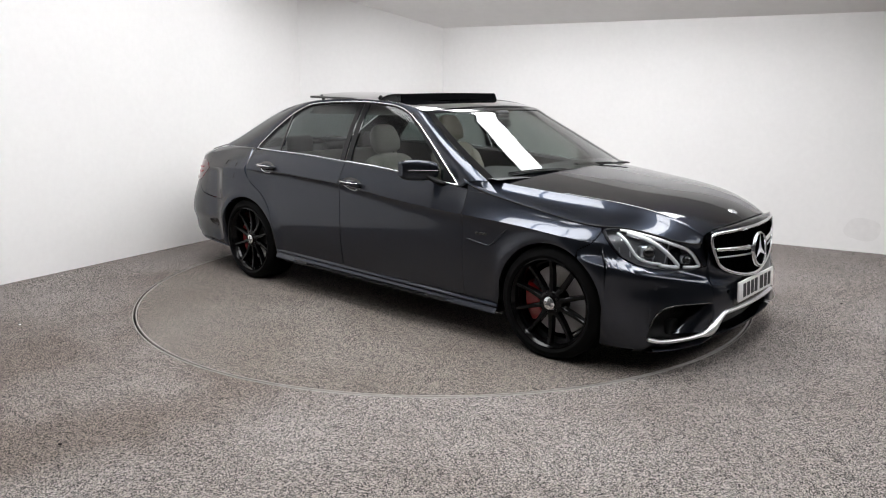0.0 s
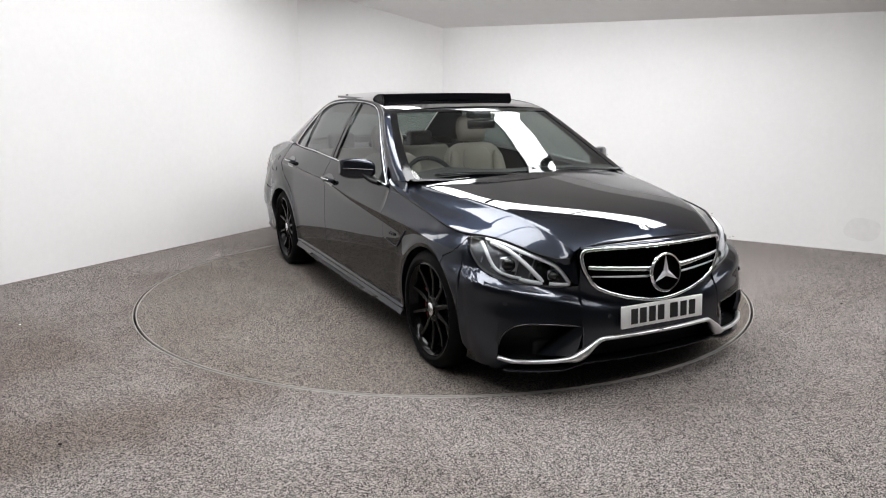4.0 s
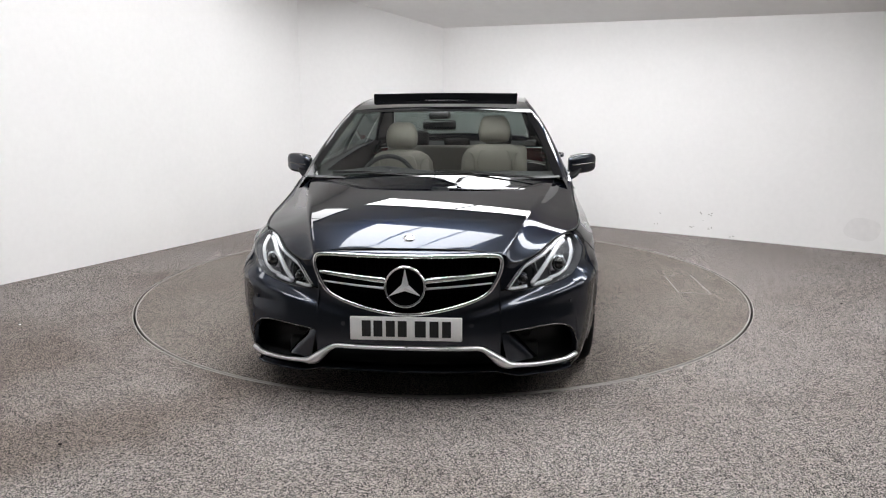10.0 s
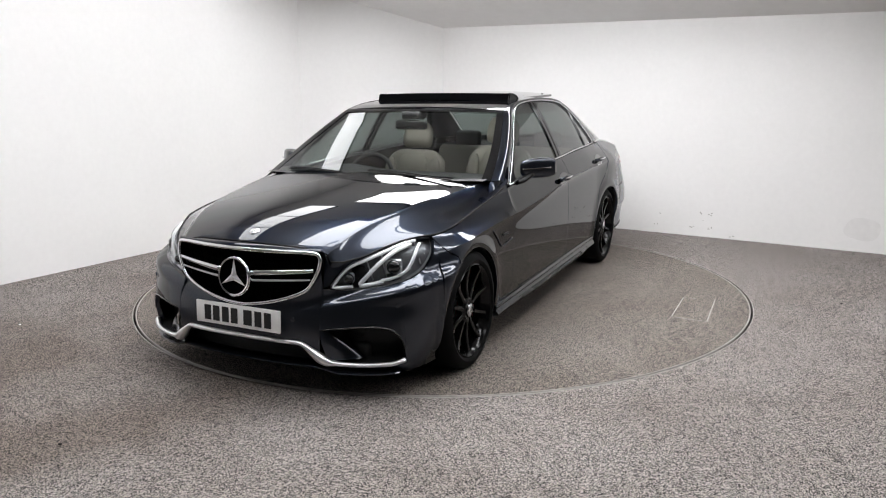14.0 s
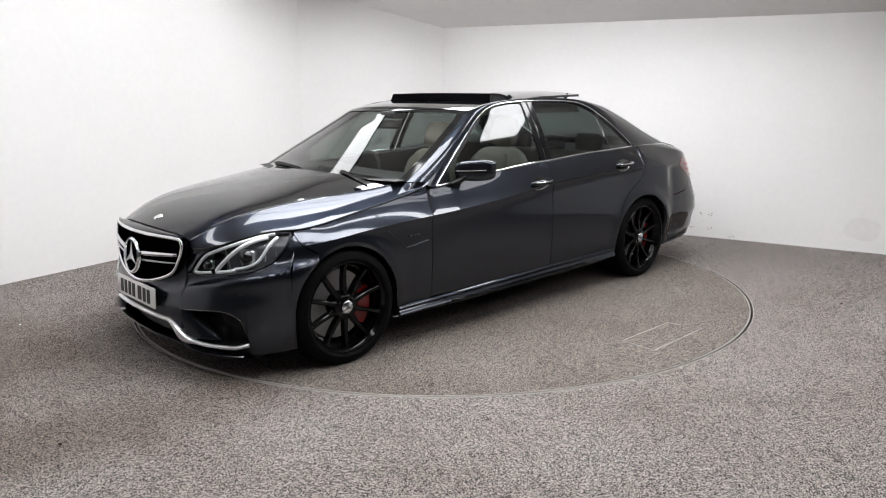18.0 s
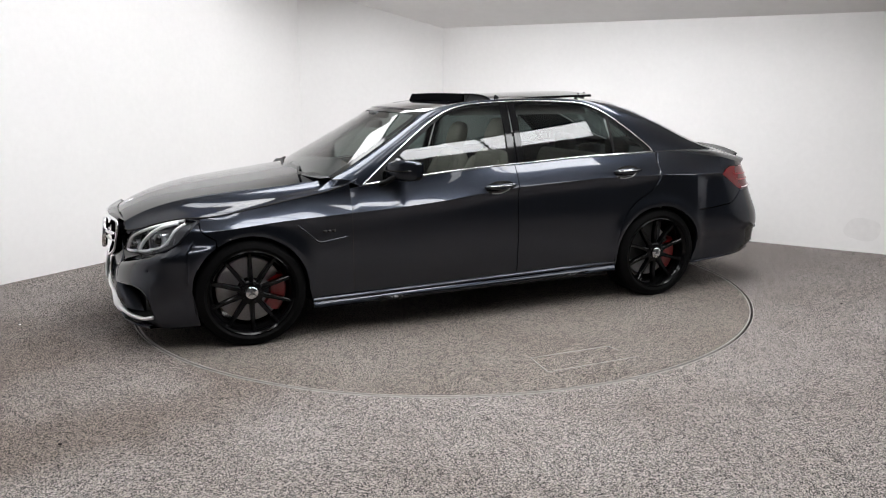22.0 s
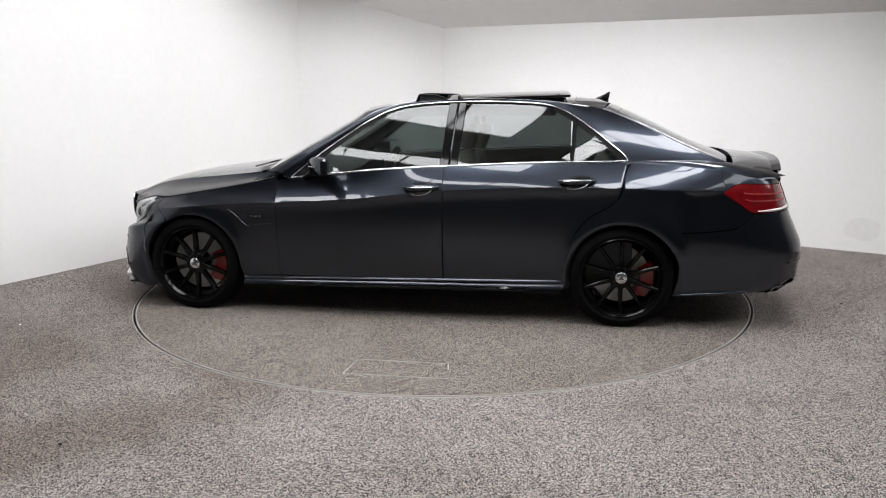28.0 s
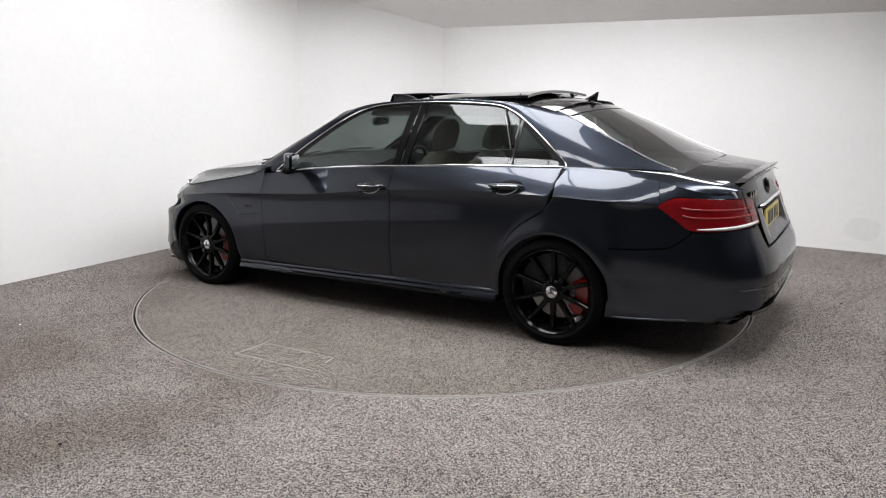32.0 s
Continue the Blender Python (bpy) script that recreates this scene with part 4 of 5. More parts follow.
def nose(side, car):
    def bumper_top(x, s):
        if s < LAMP_TIP:
            return front_seam(s)
        if s < LAMP_IN:
            return lamp_low(s) - 0.002
        y = skin(s, 0.5).y
        return mouth_low(y) - 0.004 if y < 0.436 else 0.546
    def mid(x, s):
        y, xl = skin(s, 0.25).y, skin(s, 0.42).x
        if y > 0.809:
            return max(0.137, arch(xl, AXLE, ARCH_F))
        if y > 0.445:
            return intake_top(y)
        return lip_z(y) + 0.008
    edge = front_girth(0.809, 0.25)
    ss = steps(1.658, 1.80, 14) + steps(1.81, edge - 0.003, 12) + steps(edge + 0.002, 2.31, 44) + [front_girth(y) for y in steps(0.445, 0.0, 24)]
    ss = sorted(set(ss))
    bumper = panel("front_bumper", ss, mid, bumper_top, 20, PAINT, car, side, gap=0.0015)
    # lower corner of the bumper, below the chrome lip
    ss2 = steps(edge - 0.03, front_girth(0.46, 0.2), 20)
    panel("bumper_corner", ss2, lambda x, s: 0.137, lambda x, s: lip_z(skin(s, 0.2).y) - 0.004, 6, PAINT, bumper, side, gap=0.001, out=-0.003)
    # wing between the intake and the middle
    rows = []
    for t in steps(0, 1, 10):
        y0 = lerp(0.440, 0.475, t)
        z = lerp(0.352, 0.200, t)
        a = skin(front_girth(y0), z)
        rows.append([a, a + Vector((-0.02, 0.035, 0.004)), a + Vector((-0.05, 0.085 * t + 0.03, 0.012)), a + Vector((-0.12, 0.10 * t + 0.04, 0.0))])
    part("intake_blade", Mesh().grid(rows).done(True, None, side), PAINT, bumper)
    # chrome lip
    line = [skin(front_girth(y, 0.25), lip_z(y), 0.004) for y in steps(0.0, 0.808, 44)]
    part("chrome_lip", Mesh().tube(line, [0.014 + 0.019 * math.exp(-((i / 44 * 0.815 - 0.445) / 0.05) ** 2) for i in range(45)], 8, flat=0.8).done(True, None, side), LIP, bumper, "satin chrome lip along the lower bumper")
    # dark intake with slats
    rows = []
    for y in steps(0.44, 0.807, 16):
        a = skin(front_girth(y, 0.25), 0.28)
        rows.append([(a.x - 0.02, y, lip_z(y) - 0.006), (a.x - 0.13, y, lip_z(y) + 0.01), (a.x - 0.14, y, 0.30), (a.x - 0.12, y, intake_top(y) + 0.02), (a.x - 0.02, y, intake_top(y) + 0.008)])
    intake = part("side_intake", Mesh().grid(rows).done(True, None, side), BLACK, bumper, "black side air intake")
    rows = []
    for y in steps(0.0, 0.46, 12):
        a = skin(front_girth(y), 0.24)
        rows.append([(a.x - 0.07, y, 0.165), (a.x - 0.12, y, 0.22), (a.x - 0.10, y, lip_z(y) + 0.01), (a.x - 0.01, y, lip_z(y) + 0.008)])
    part("lower_grille", Mesh().grid(rows).done(True, None, side), BLACK, bumper, "black lower grille")
    part("intake_brow", Mesh().tube([skin(front_girth(y, 0.25), intake_top(y), 0.001) for y in steps(0.46, 0.807, 30)], 0.004, 6).done(True, None, side), GLOSS, bumper)
    # splitter along the bottom
    rows = []
    for y in steps(0.0, 0.785, 30):
        a = skin(front_girth(y, 0.2), 0.2)
        z = 0.165 if y < 0.42 else lerp(0.165, 0.138, min(1, (y - 0.42) / 0.1))
        rows.append([(a.x - 0.10, y, z - 0.006), (a.x + 0.002, y, z - 0.002), (a.x + 0.006, y, z + 0.004), (a.x - 0.001, y, z + 0.009), (a.x - 0.10, y, z + 0.014)])
    part("splitter", Mesh().grid(rows).done(True, 40, side), PAINT, bumper, "thin splitter along the bottom edge")
    rows = []
    for y in steps(0.0, 0.80, 16):
        a = skin(front_girth(y, 0.2), 0.2)
        rows.append([(a.x - 0.06, y, 0.165), (a.x - 0.075, y, 0.135), (a.x - 0.10, y, 0.118), (a.x - 0.30, y, 0.125)])
    part("under_valance", Mesh().grid(rows).done(True, 40, side), BLACK, bumper, "black valance under the bumper")
    # parking sensors
    for y, z in ((0.775, 0.473), (0.303, 0.396)):
        c = skin(front_girth(y, z), z, 0.001)
        part("parking_sensor", Mesh().tube([c - Vector((0.004, 0.004 * (y > 0.5), 0)), c + Vector((0.003, 0.003 * (y > 0.5), 0))], 0.011, 12).done(True, 30, side), PAINT, bumper)
    # dark gap filler between grille and lamp
    rows = []
    for t in steps(0, 1, 10):
        a = Vector((2.085, 0.434, 0.712)).lerp(Vector((2.118, 0.438, 0.552)), t)
        b = Vector((2.100, 0.474, 0.676)).lerp(skin(LAMP_IN - 0.004, 0.548), t) if t > 0 else Vector((2.100, 0.474, 0.676))
        lamp_s = lerp(2.215, LAMP_IN, t)
        c = skin(lamp_s, lamp_high(lamp_s))
        rows.append([a, a.lerp(c, 0.35), a.lerp(c, 0.7), c])
    part("nose_corner", Mesh().grid(rows).done(True, None, side), PAINT, bumper)
    headlamp(side, car)


def headlamp(side, car):
    ys = steps(LAMP_TIP, LAMP_IN, 40)
    def lamp_point(s, t, out=0.0):
        lo, hi = lamp_low(s) + 0.001, lamp_high(s) - 0.001
        p, q = skin(s, lerp(lo, max(hi, lo + 0.002), t)), (s - LAMP_TIP) / (LAMP_IN - LAMP_TIP)
        return p + Vector((lerp(0.55, 1.0, q), lerp(0.75, 0.35, q), 0.05)) * out
    rows = [[lamp_point(y, t, -0.05) for t in steps(0, 1, 8)] for y in ys]
    g = Mesh().grid(rows)
    g.rim(rows, lambda p: p + Vector((0.045, 0.03, 0)))
    lamp = part("headlamp", g.done(True, 40, side), LAMP_DARK, car, "dark headlamp with white light guides under clear glass")
    # two hooked light guides, as wide bands
    for pts, w in ((((1.905, 0.82), (1.92, 0.74), (1.935, 0.62), (1.955, 0.40), (1.985, 0.20), (2.04, 0.12), (2.09, 0.13)), 0.0095),
                   (((1.96, 0.86), (2.00, 0.84), (2.05, 0.80), (2.10, 0.62), (2.14, 0.36), (2.165, 0.14), (2.15, 0.07), (2.08, 0.08)), 0.0125),
                   (((1.93, 0.93), (1.98, 0.92), (2.06, 0.92), (2.12, 0.90), (2.18, 0.86), (2.22, 0.80), (2.25, 0.64), (2.268, 0.30), (2.25, 0.12), (2.19, 0.09)), 0.0100)):
        line = [lamp_point(p.x, p.y, -0.010) for p in bend([(a, b, 0) for a, b in pts], 34)]
        part("light_guide", Mesh().tube(line, w, 8, flat=0.9).done(True, None, side), LAMP_WHITE, lamp, "white light guide")
    for y, t, hw, hh in ((2.035, 0.42, 0.042, 0.036), (2.205, 0.42, 0.026, 0.024)):
        c = lamp_point(y, t, -0.045)
        m = Matrix.Translation(c) @ Matrix.Rotation(radians(30), 4, "Z")
        q = bevelled_box((-0.02, -hw, -hh), (0.030, hw, hh), 0.012, 3, m)
        for v in q.verts:
            v.co.y *= side
        if side < 0:
            bmesh.ops.reverse_faces(q, faces=q.faces[:])
        block = part("projector_block", q, SATIN, lamp, "silver projector block")
        q = Mesh().lathe([(hh * 0.98, 0.022), (hh * 0.95, 0.036), (hh * 0.6, 0.050), (0.001, 0.054)], 24, "x")
        q.v = [m @ Vector(p) for p in q.v]
        part("projector_lens", q.done(True, None, side), GLOSS, lamp)
    # ribs of the reflector
    for k in range(5):
        y = 1.90 + 0.055 * k
        a, b = lamp_point(y, 0.15, -0.040), lamp_point(y + 0.03, 0.9, -0.040)
        part("reflector_rib", Mesh().tube([a, a.lerp(b, 0.5), b], 0.004, 5).done(True, None, side), SATIN, lamp)
    rows = [[lamp_point(y, t, 0.002) for t in steps(1, 0, 8)] for y in ys]
    part("lamp_glass", Mesh().grid(rows).done(True, None, side), LENS, lamp, "clear lamp glass").visible_shadow = False


def grille(car):
    gx = lambda y: 2.220 - 0.36 * y * y
    outline = [(-0.40, 0.722), (-0.2, 0.724), (0.0, 0.724), (0.2, 0.724), (0.40, 0.722), (0.438, 0.700), (0.437, 0.655), (0.412, 0.595), (0.369, 0.541), (0.265, 0.497), (0.13, 0.465), (0.0, 0.452), (-0.13, 0.465), (-0.265, 0.497), (-0.369, 0.541), (-0.412, 0.595), (-0.437, 0.655), (-0.438, 0.700)]
    lean = lambda z: -0.10 * max(0, z - 0.60)
    loop = [Vector((gx(p.y) + lean(p.z), p.y, p.z)) for p in bend([(0, y, z) for y, z in outline], 120, True)]
    frame_ob = part("grille", Mesh().tube(loop, 0.010, 8, True, flat=0.8, up=(1, 0, 0)).done(), CHROME, car, "wide grille with a chrome surround and black mesh")
    g = Mesh()
    o = Vector((2.15, 0, 0.6))
    g.v = [o] + [p + Vector((-0.035, 0, 0)) for p in loop] + [p for p in loop]
    n = len(loop)
    g.f = [(0, 1 + i, 1 + (i + 1) % n) for i in range(n)] + [(1 + i, 1 + n + i, 1 + n + (i + 1) % n, 1 + (i + 1) % n) for i in range(n)]
    part("grille_back", g.done(True, 40), MESH, frame_ob, "black grille backing")
    # mesh of fine dark bars
    m = Mesh()
    for i in range(-20, 21):
        y = i * 0.021
        zlo = mouth_low(abs(y)) + 0.01
        if zlo < 0.70:
            m.tube([(gx(y) - 0.028 + lean(z), y, z) for z in (zlo, (zlo + 0.71) / 2, 0.712)], 0.003, 4)
    for z in [0.48 + 0.022 * k for k in range(11)]:
        half = 0.40
        while half > 0.02 and mouth_low(half) > z - 0.004:
            half -= 0.01
        m.tube([(gx(y) - 0.03 + lean(z), y, z) for y in steps(-half, half, 8)], 0.003, 4)
    part("grille_mesh", m.done(), MESH, frame_ob, "black mesh")
    for sgn in (1, -1):
        for z0, z1, r in ((0.640, 0.615, 0.016), (0.597, 0.577, 0.006)):
            line = [(gx(y) + 0.002 + lean(z0), y * sgn, lerp(z1, z0, (y - 0.10) / 0.315)) for y in steps(0.095, 0.412 if r > 0.01 else 0.395, 14)]
            part("grille_bar", Mesh().tube(line, [r * (1 - 0.35 * i / 14) for i in range(15)], 8, flat=1.0).done(), CHROME if r > 0.01 else SATIN, frame_ob, "chrome crossbar")
    # round emblem: ring and three arms
    c = Vector((2.236, 0.0, 0.590))
    tilt = Matrix.Translation(c) @ Matrix.Rotation(radians(-6), 4, "Y")
    q = Mesh().lathe([(0.083, -0.02), (0.098, -0.012), (0.099, 0.004), (0.093, 0.010), (0.086, 0.008), (0.083, -0.004), (0.083, -0.02)], 64, "x")
    q.v = [tilt @ Vector(p) for p in q.v]
    emblem = part("emblem_ring", q.done(True, 50), CHROME, frame_ob, "large round chrome emblem")
    q = Mesh().lathe([(0.001, -0.008), (0.084, -0.008)], 48, "x")
    q.v = [tilt @ Vector(p) for p in q.v]
    part("emblem_disc", q.done(), MESH, frame_ob)
    q = Mesh()
    for k in range(3):
        a = radians(90 + 120 * k)
        d, e = Vector((0, math.cos(a), math.sin(a))), Vector((0, -math.sin(a), math.cos(a)))
        o = len(q.v)
        q.v += [Vector((0.012, 0, 0)), d * 0.085 + Vector((0.006, 0, 0)), d * 0.010 + e * 0.0165, d * 0.010 - e * 0.0165]
        q.v[-2].x = 0.004
        q.v[-1].x = 0.004
        q.f += [(o, o + 2, o + 1), (o, o + 1, o + 3)]
    q.v = [tilt @ Vector(p) for p in q.v]
    part("emblem_arms", q.done(False), STAR, frame_ob)
    # painted strip between grille and bonnet
    rows = []
    for v in steps(-1, 1, 24):
        y = 0.44 * v
        p = bonnet_point(2.140, v)
        rows.append([p + Vector((0.004, 0, -0.003)), Vector((lerp(p.x, gx(y) + lean(0.73), 0.85), y, 0.740)), Vector((gx(y) + lean(0.724) - 0.004, y, 0.728))])
    part("grille_brow", Mesh().grid(rows).done(), PAINT, car)


def plate(car, x, z, height, tilt, material, label, back=False):
    """A number plate; its characters are shown as plain bars."""
    w = 0.262
    sx = -1 if back else 1
    m = Matrix.Translation((x, 0, z)) @ Matrix.Rotation(radians(tilt), 4, "Y")
    bm = bevelled_box((-0.006, -w, -height / 2), (0.006, w, height / 2), 0.004, 2, m)
    ob = part("number_plate", bm, material, car, label)
    for k, (y, ww) in enumerate(((0.185, 0.026), (0.130, 0.026), (0.072, 0.026), (0.016, 0.026), (-0.068, 0.032), (-0.132, 0.026), (-0.190, 0.026))):
        part("character_bar", Mesh().box((sx * 0.0062 - 0.0006, -y * sx - ww * 0.8, -height * 0.34), (sx * 0.0062 + 0.0012, -y * sx + ww * 0.8, height * 0.34), m).done(False), INK, ob, "dark character shown as a plain bar")
    return ob


# ---------------------------------------------------------------- tail
TAIL_A, TAIL_B = 1.73, 2.60
tail_top = smooth_curve((TAIL_A, 0.862), (TAIL_A + 0.05, 0.893), (TAIL_A + 0.11, 0.911), (TAIL_A + 0.35, 0.905), (TAIL_B - 0.1, 0.892), (TAIL_B, 0.880))
tail_low = smooth_curve((TAIL_A, 0.850), (TAIL_A + 0.08, 0.790), (TAIL_A + 0.15, 0.742), (TAIL_A + 0.2, 0.733), (TAIL_B, 0.748))


seam = smooth_curve((-1.775, 0.612), (-1.9, 0.618), (-2.0, 0.628), (-2.1, 0.640))


def tail(side, car):
    # tail lamp on the corner, in two parts split by the boot's gap
    ss = [-s for s in steps(TAIL_A, TAIL_B, 34)]
    lamp = panel("tail_lamp", ss, lambda x, s: tail_low(-s), lambda x, s: tail_top(-s), 10, TAIL_RED, car, side, gap=0.003, out=0.002, label="red wrap-round tail lamp with a clear strip below")
    for k in (0.42, 0.66):
        line = [skin(s, lerp(tail_low(-s), tail_top(-s), k), 0.0035) for s in ss[5:-2]]
        part("light_bar", Mesh().tube(line, 0.0042, 6).done(True, None, side), TAIL_BAR, lamp)
    line = [skin(s, tail_low(-s) + 0.015, 0.002) for s in ss[8:-1]]
    part("clear_strip", Mesh().tube(line, [0.004 + 0.006 * min(1, i / 8) for i in range(len(line))], 6).done(True, None, side), TAIL_WHITE, lamp, "clear white strip along the bottom")
    line = [skin(rear_girth(lerp(0.56, 0.60, t), 0.9), lerp(0.735, 0.945, t), 0.005) for t in steps(0, 1, 12)]
    part("boot_seam", Mesh().tube(line, 0.0022, 5).done(True, None, side), BLACK, lamp, "dark seam of the boot lid")
    # rear bumper
    ss = [girth(x) for x in steps(-1.775, -2.0, 12)] + [-q for q in steps(TAIL_A, TAIL_B + 0.01, 40)] + [rear_girth(y) for y in steps(0.44, 0.0, 16)]
    ss = sorted(set(ss), reverse=True)
    def bumper_top(x, s):
        q = -s
        if q < TAIL_A:
            return seam(x)
        if q < TAIL_A + 0.17:
            return lerp(seam(x), tail_low(q) - 0.003, ((q - TAIL_A) / 0.17) ** 2)
        return lerp(tail_low(q) - 0.003, 0.617, min(1, max(0, (q - TAIL_B + 0.03) / 0.03)))
    def bumper_low(x, s):
        y = skin(s, 0.3).y
        if s > rear_girth(0.80):
            return lerp(0.205, 0.250, min(1, (x + 1.77) / -0.6))
        return 0.250 if y > 0.66 else lerp(0.250, 0.345, min(1, (0.66 - y) / 0.05))
    bumper = panel("rear_bumper", ss, bumper_low, bumper_top, 16, PAINT, car, side, gap=0.0015)
    # skin below the tail lamp
    panel("quarter_tail", [-s for s in steps(TAIL_A + 0.001, TAIL_A + 0.165, 14)], lambda x, s: bumper_top(x, s) + 0.003, lambda x, s: tail_low(-s), 6, PAINT, bumper, side, gap=0.0015)
    # diffuser
    rows = []
    for y in steps(0.0, 0.70, 16):
        a = skin(rear_girth(y, 0.3), 0.34)
        rows.append([(a.x + 0.22, y, 0.20), (a.x + 0.10, y, 0.215), (a.x + 0.030, y, 0.27), (a.x + 0.004, y, 0.283), (a.x + 0.004, y, 0.30), (a.x + 0.035, y, 0.31), (a.x + 0.035, y, 0.36)])
    diffuser = part("diffuser", Mesh().grid(rows).done(True, 30, side), GLOSS, bumper, "gloss black rear diffuser")
    for y in (0.12, 0.28):
        part("diffuser_fin", Mesh().box((-2.53, y - 0.006, 0.225), (-2.42, y + 0.006, 0.32)).done(False, None, side), GLOSS, bumper)
    for y in (0.47, 0.57):
        q = Mesh().lathe([(0.040, 0.12), (0.044, -0.005), (0.040, -0.012), (0.036, -0.004), (0.034, 0.12)], 24, "x", (-2.46, y, 0.268))
        part("tailpipe", q.done(True, 40, side), PIPE, bumper, "polished tailpipe")
    panel("rear_valance", [rear_girth(y) for y in steps(0.80, 0.62, 14)], lambda x, s: lerp(0.200, 0.215, min(1, max(0, (-2.05 - x) / 0.3))), lambda x, s: bumper_low(x, s) + 0.006, 3, GLOSS, bumper, side, gap=0.0, out=-0.014, label="gloss black valance below the rear bumper")
    line = [skin(girth(x), bumper_low(x, girth(x)) + 0.010, 0.003) for x in steps(-1.80, -2.20, 12)] + [skin(rear_girth(y), 0.262, 0.004) for y in steps(0.80, 0.68, 6)]
    part("bumper_edge", Mesh().tube(line, 0.007, 6).done(True, None, side), PAINT, bumper)
    # slot above the diffuser
    line = [skin(rear_girth(y, 0.4), 0.425, 0.001) for y in steps(0.0, 0.80, 30)]
    part("bumper_slot", Mesh().tube(line, 0.007, 5).done(True, None, side), PAINT, bumper)


boot_mid = smooth_curve((-2.06, 1.066), (-2.2, 1.052), (-2.35, 1.035), (-2.46, 1.012), (-2.50, 1.000))


def boot(car):
    rows = []
    for t in steps(0, 1, 16):
        row = []
        for v in steps(-1, 1, 26):
            edge_x = lerp(-2.10, -2.375, t)
            x = lerp(-2.155, -2.452, t) * (1 - v * v) + edge_x * v * v
            ye = lerp(0.672, 0.650, t)
            ze = lerp(1.022, 0.950, t)
            zm = boot_mid(lerp(-2.155, -2.45, t))
            row.append(Vector((x, ye * v, lerp(zm, ze, abs(v) ** 2.6))))
        rows.append(row)
    g = Mesh().grid(rows)
    g.rim(rows, lambda p: Vector((p.x, p.y * 0.99, p.z - 0.02)))
    lid = part("boot_lid", g.done(True, 40), PAINT, car)
    edge = rows[-1]
    # lip spoiler
    sp = []
    for p in edge[1:-1]:
        sp.append([p + Vector((0.07, 0, 0.006)), p + Vector((0.01, 0, 0.014)), p + Vector((-0.016, 0, 0.020)), p + Vector((-0.018, 0, 0.012)), p + Vector((-0.004, 0, -0.004))])
    part("lip_spoiler", Mesh().grid(sp).done(True, 40), PAINT, lid)
    # upright rear face
    rows = []
    for z in steps(0.0, 1.0, 24):
        row = []
        for v in steps(-1, 1, 26):
            e = edge[round((v + 1) * 13)]
            y = e.y * lerp(0.70, 1.0, max(0, z) ** 0.5) if z < 1 else e.y
            zz = lerp(0.628, e.z, z)
            y = lerp(0.455, 0.640, min(1, max(0, (zz - 0.876) / 0.016))) * v
            base = skin(rear_girth(abs(y), 0.75), min(zz, 0.95))
            x = lerp(base.x, e.x - 0.004, max(0, (z - 0.6) / 0.4) ** 2)
            dent = 0.035 * (abs(y) < 0.33) * math.exp(-((zz - 0.735) / 0.07) ** 4)
            row.append(Vector((x + dent, y, zz)))
        rows.append(row)
    face = part("boot_face", Mesh().grid(rows).done(True, 50), PAINT, lid)
    x0 = tail_x(0.83)
    part("chrome_strip", Mesh().tube([skin(rear_girth(abs(y), 0.8), 0.828) + Vector((-0.006, 0, 0)) if y >= 0 else Vector((skin(rear_girth(-y, 0.8), 0.828).x - 0.006, y, 0.828)) for y in steps(-0.40, 0.40, 20)], 0.011, 6).done(), CHROME, lid, "chrome strip above the rear plate")
    centre = min((r[13] for r in rows), key=lambda p: abs(p.z - 0.905))
    q = Mesh().lathe([(0.001, -0.004), (0.034, -0.004), (0.036, -0.010), (0.044, -0.012), (0.046, -0.004), (0.046, 0.01)], 32, "x")
    lean = Matrix.Translation(centre) @ Matrix.Rotation(radians(14), 4, "Y")
    q.v = [lean @ Vector(p) for p in q.v]
    part("rear_emblem", q.done(True, 50), GLOSS, lid, "dark round emblem")
    for k in range(3):
        y = 0.50 - 0.045 * k
        c = skin(rear_girth(y, 0.85), 0.905)
        part("badge_bar", Mesh().box((c.x - 0.008, y - 0.017, 0.892), (c.x + 0.01, y + 0.017, 0.918)).done(False), GLOSS, lid, "dark lettering shown as a plain bar")


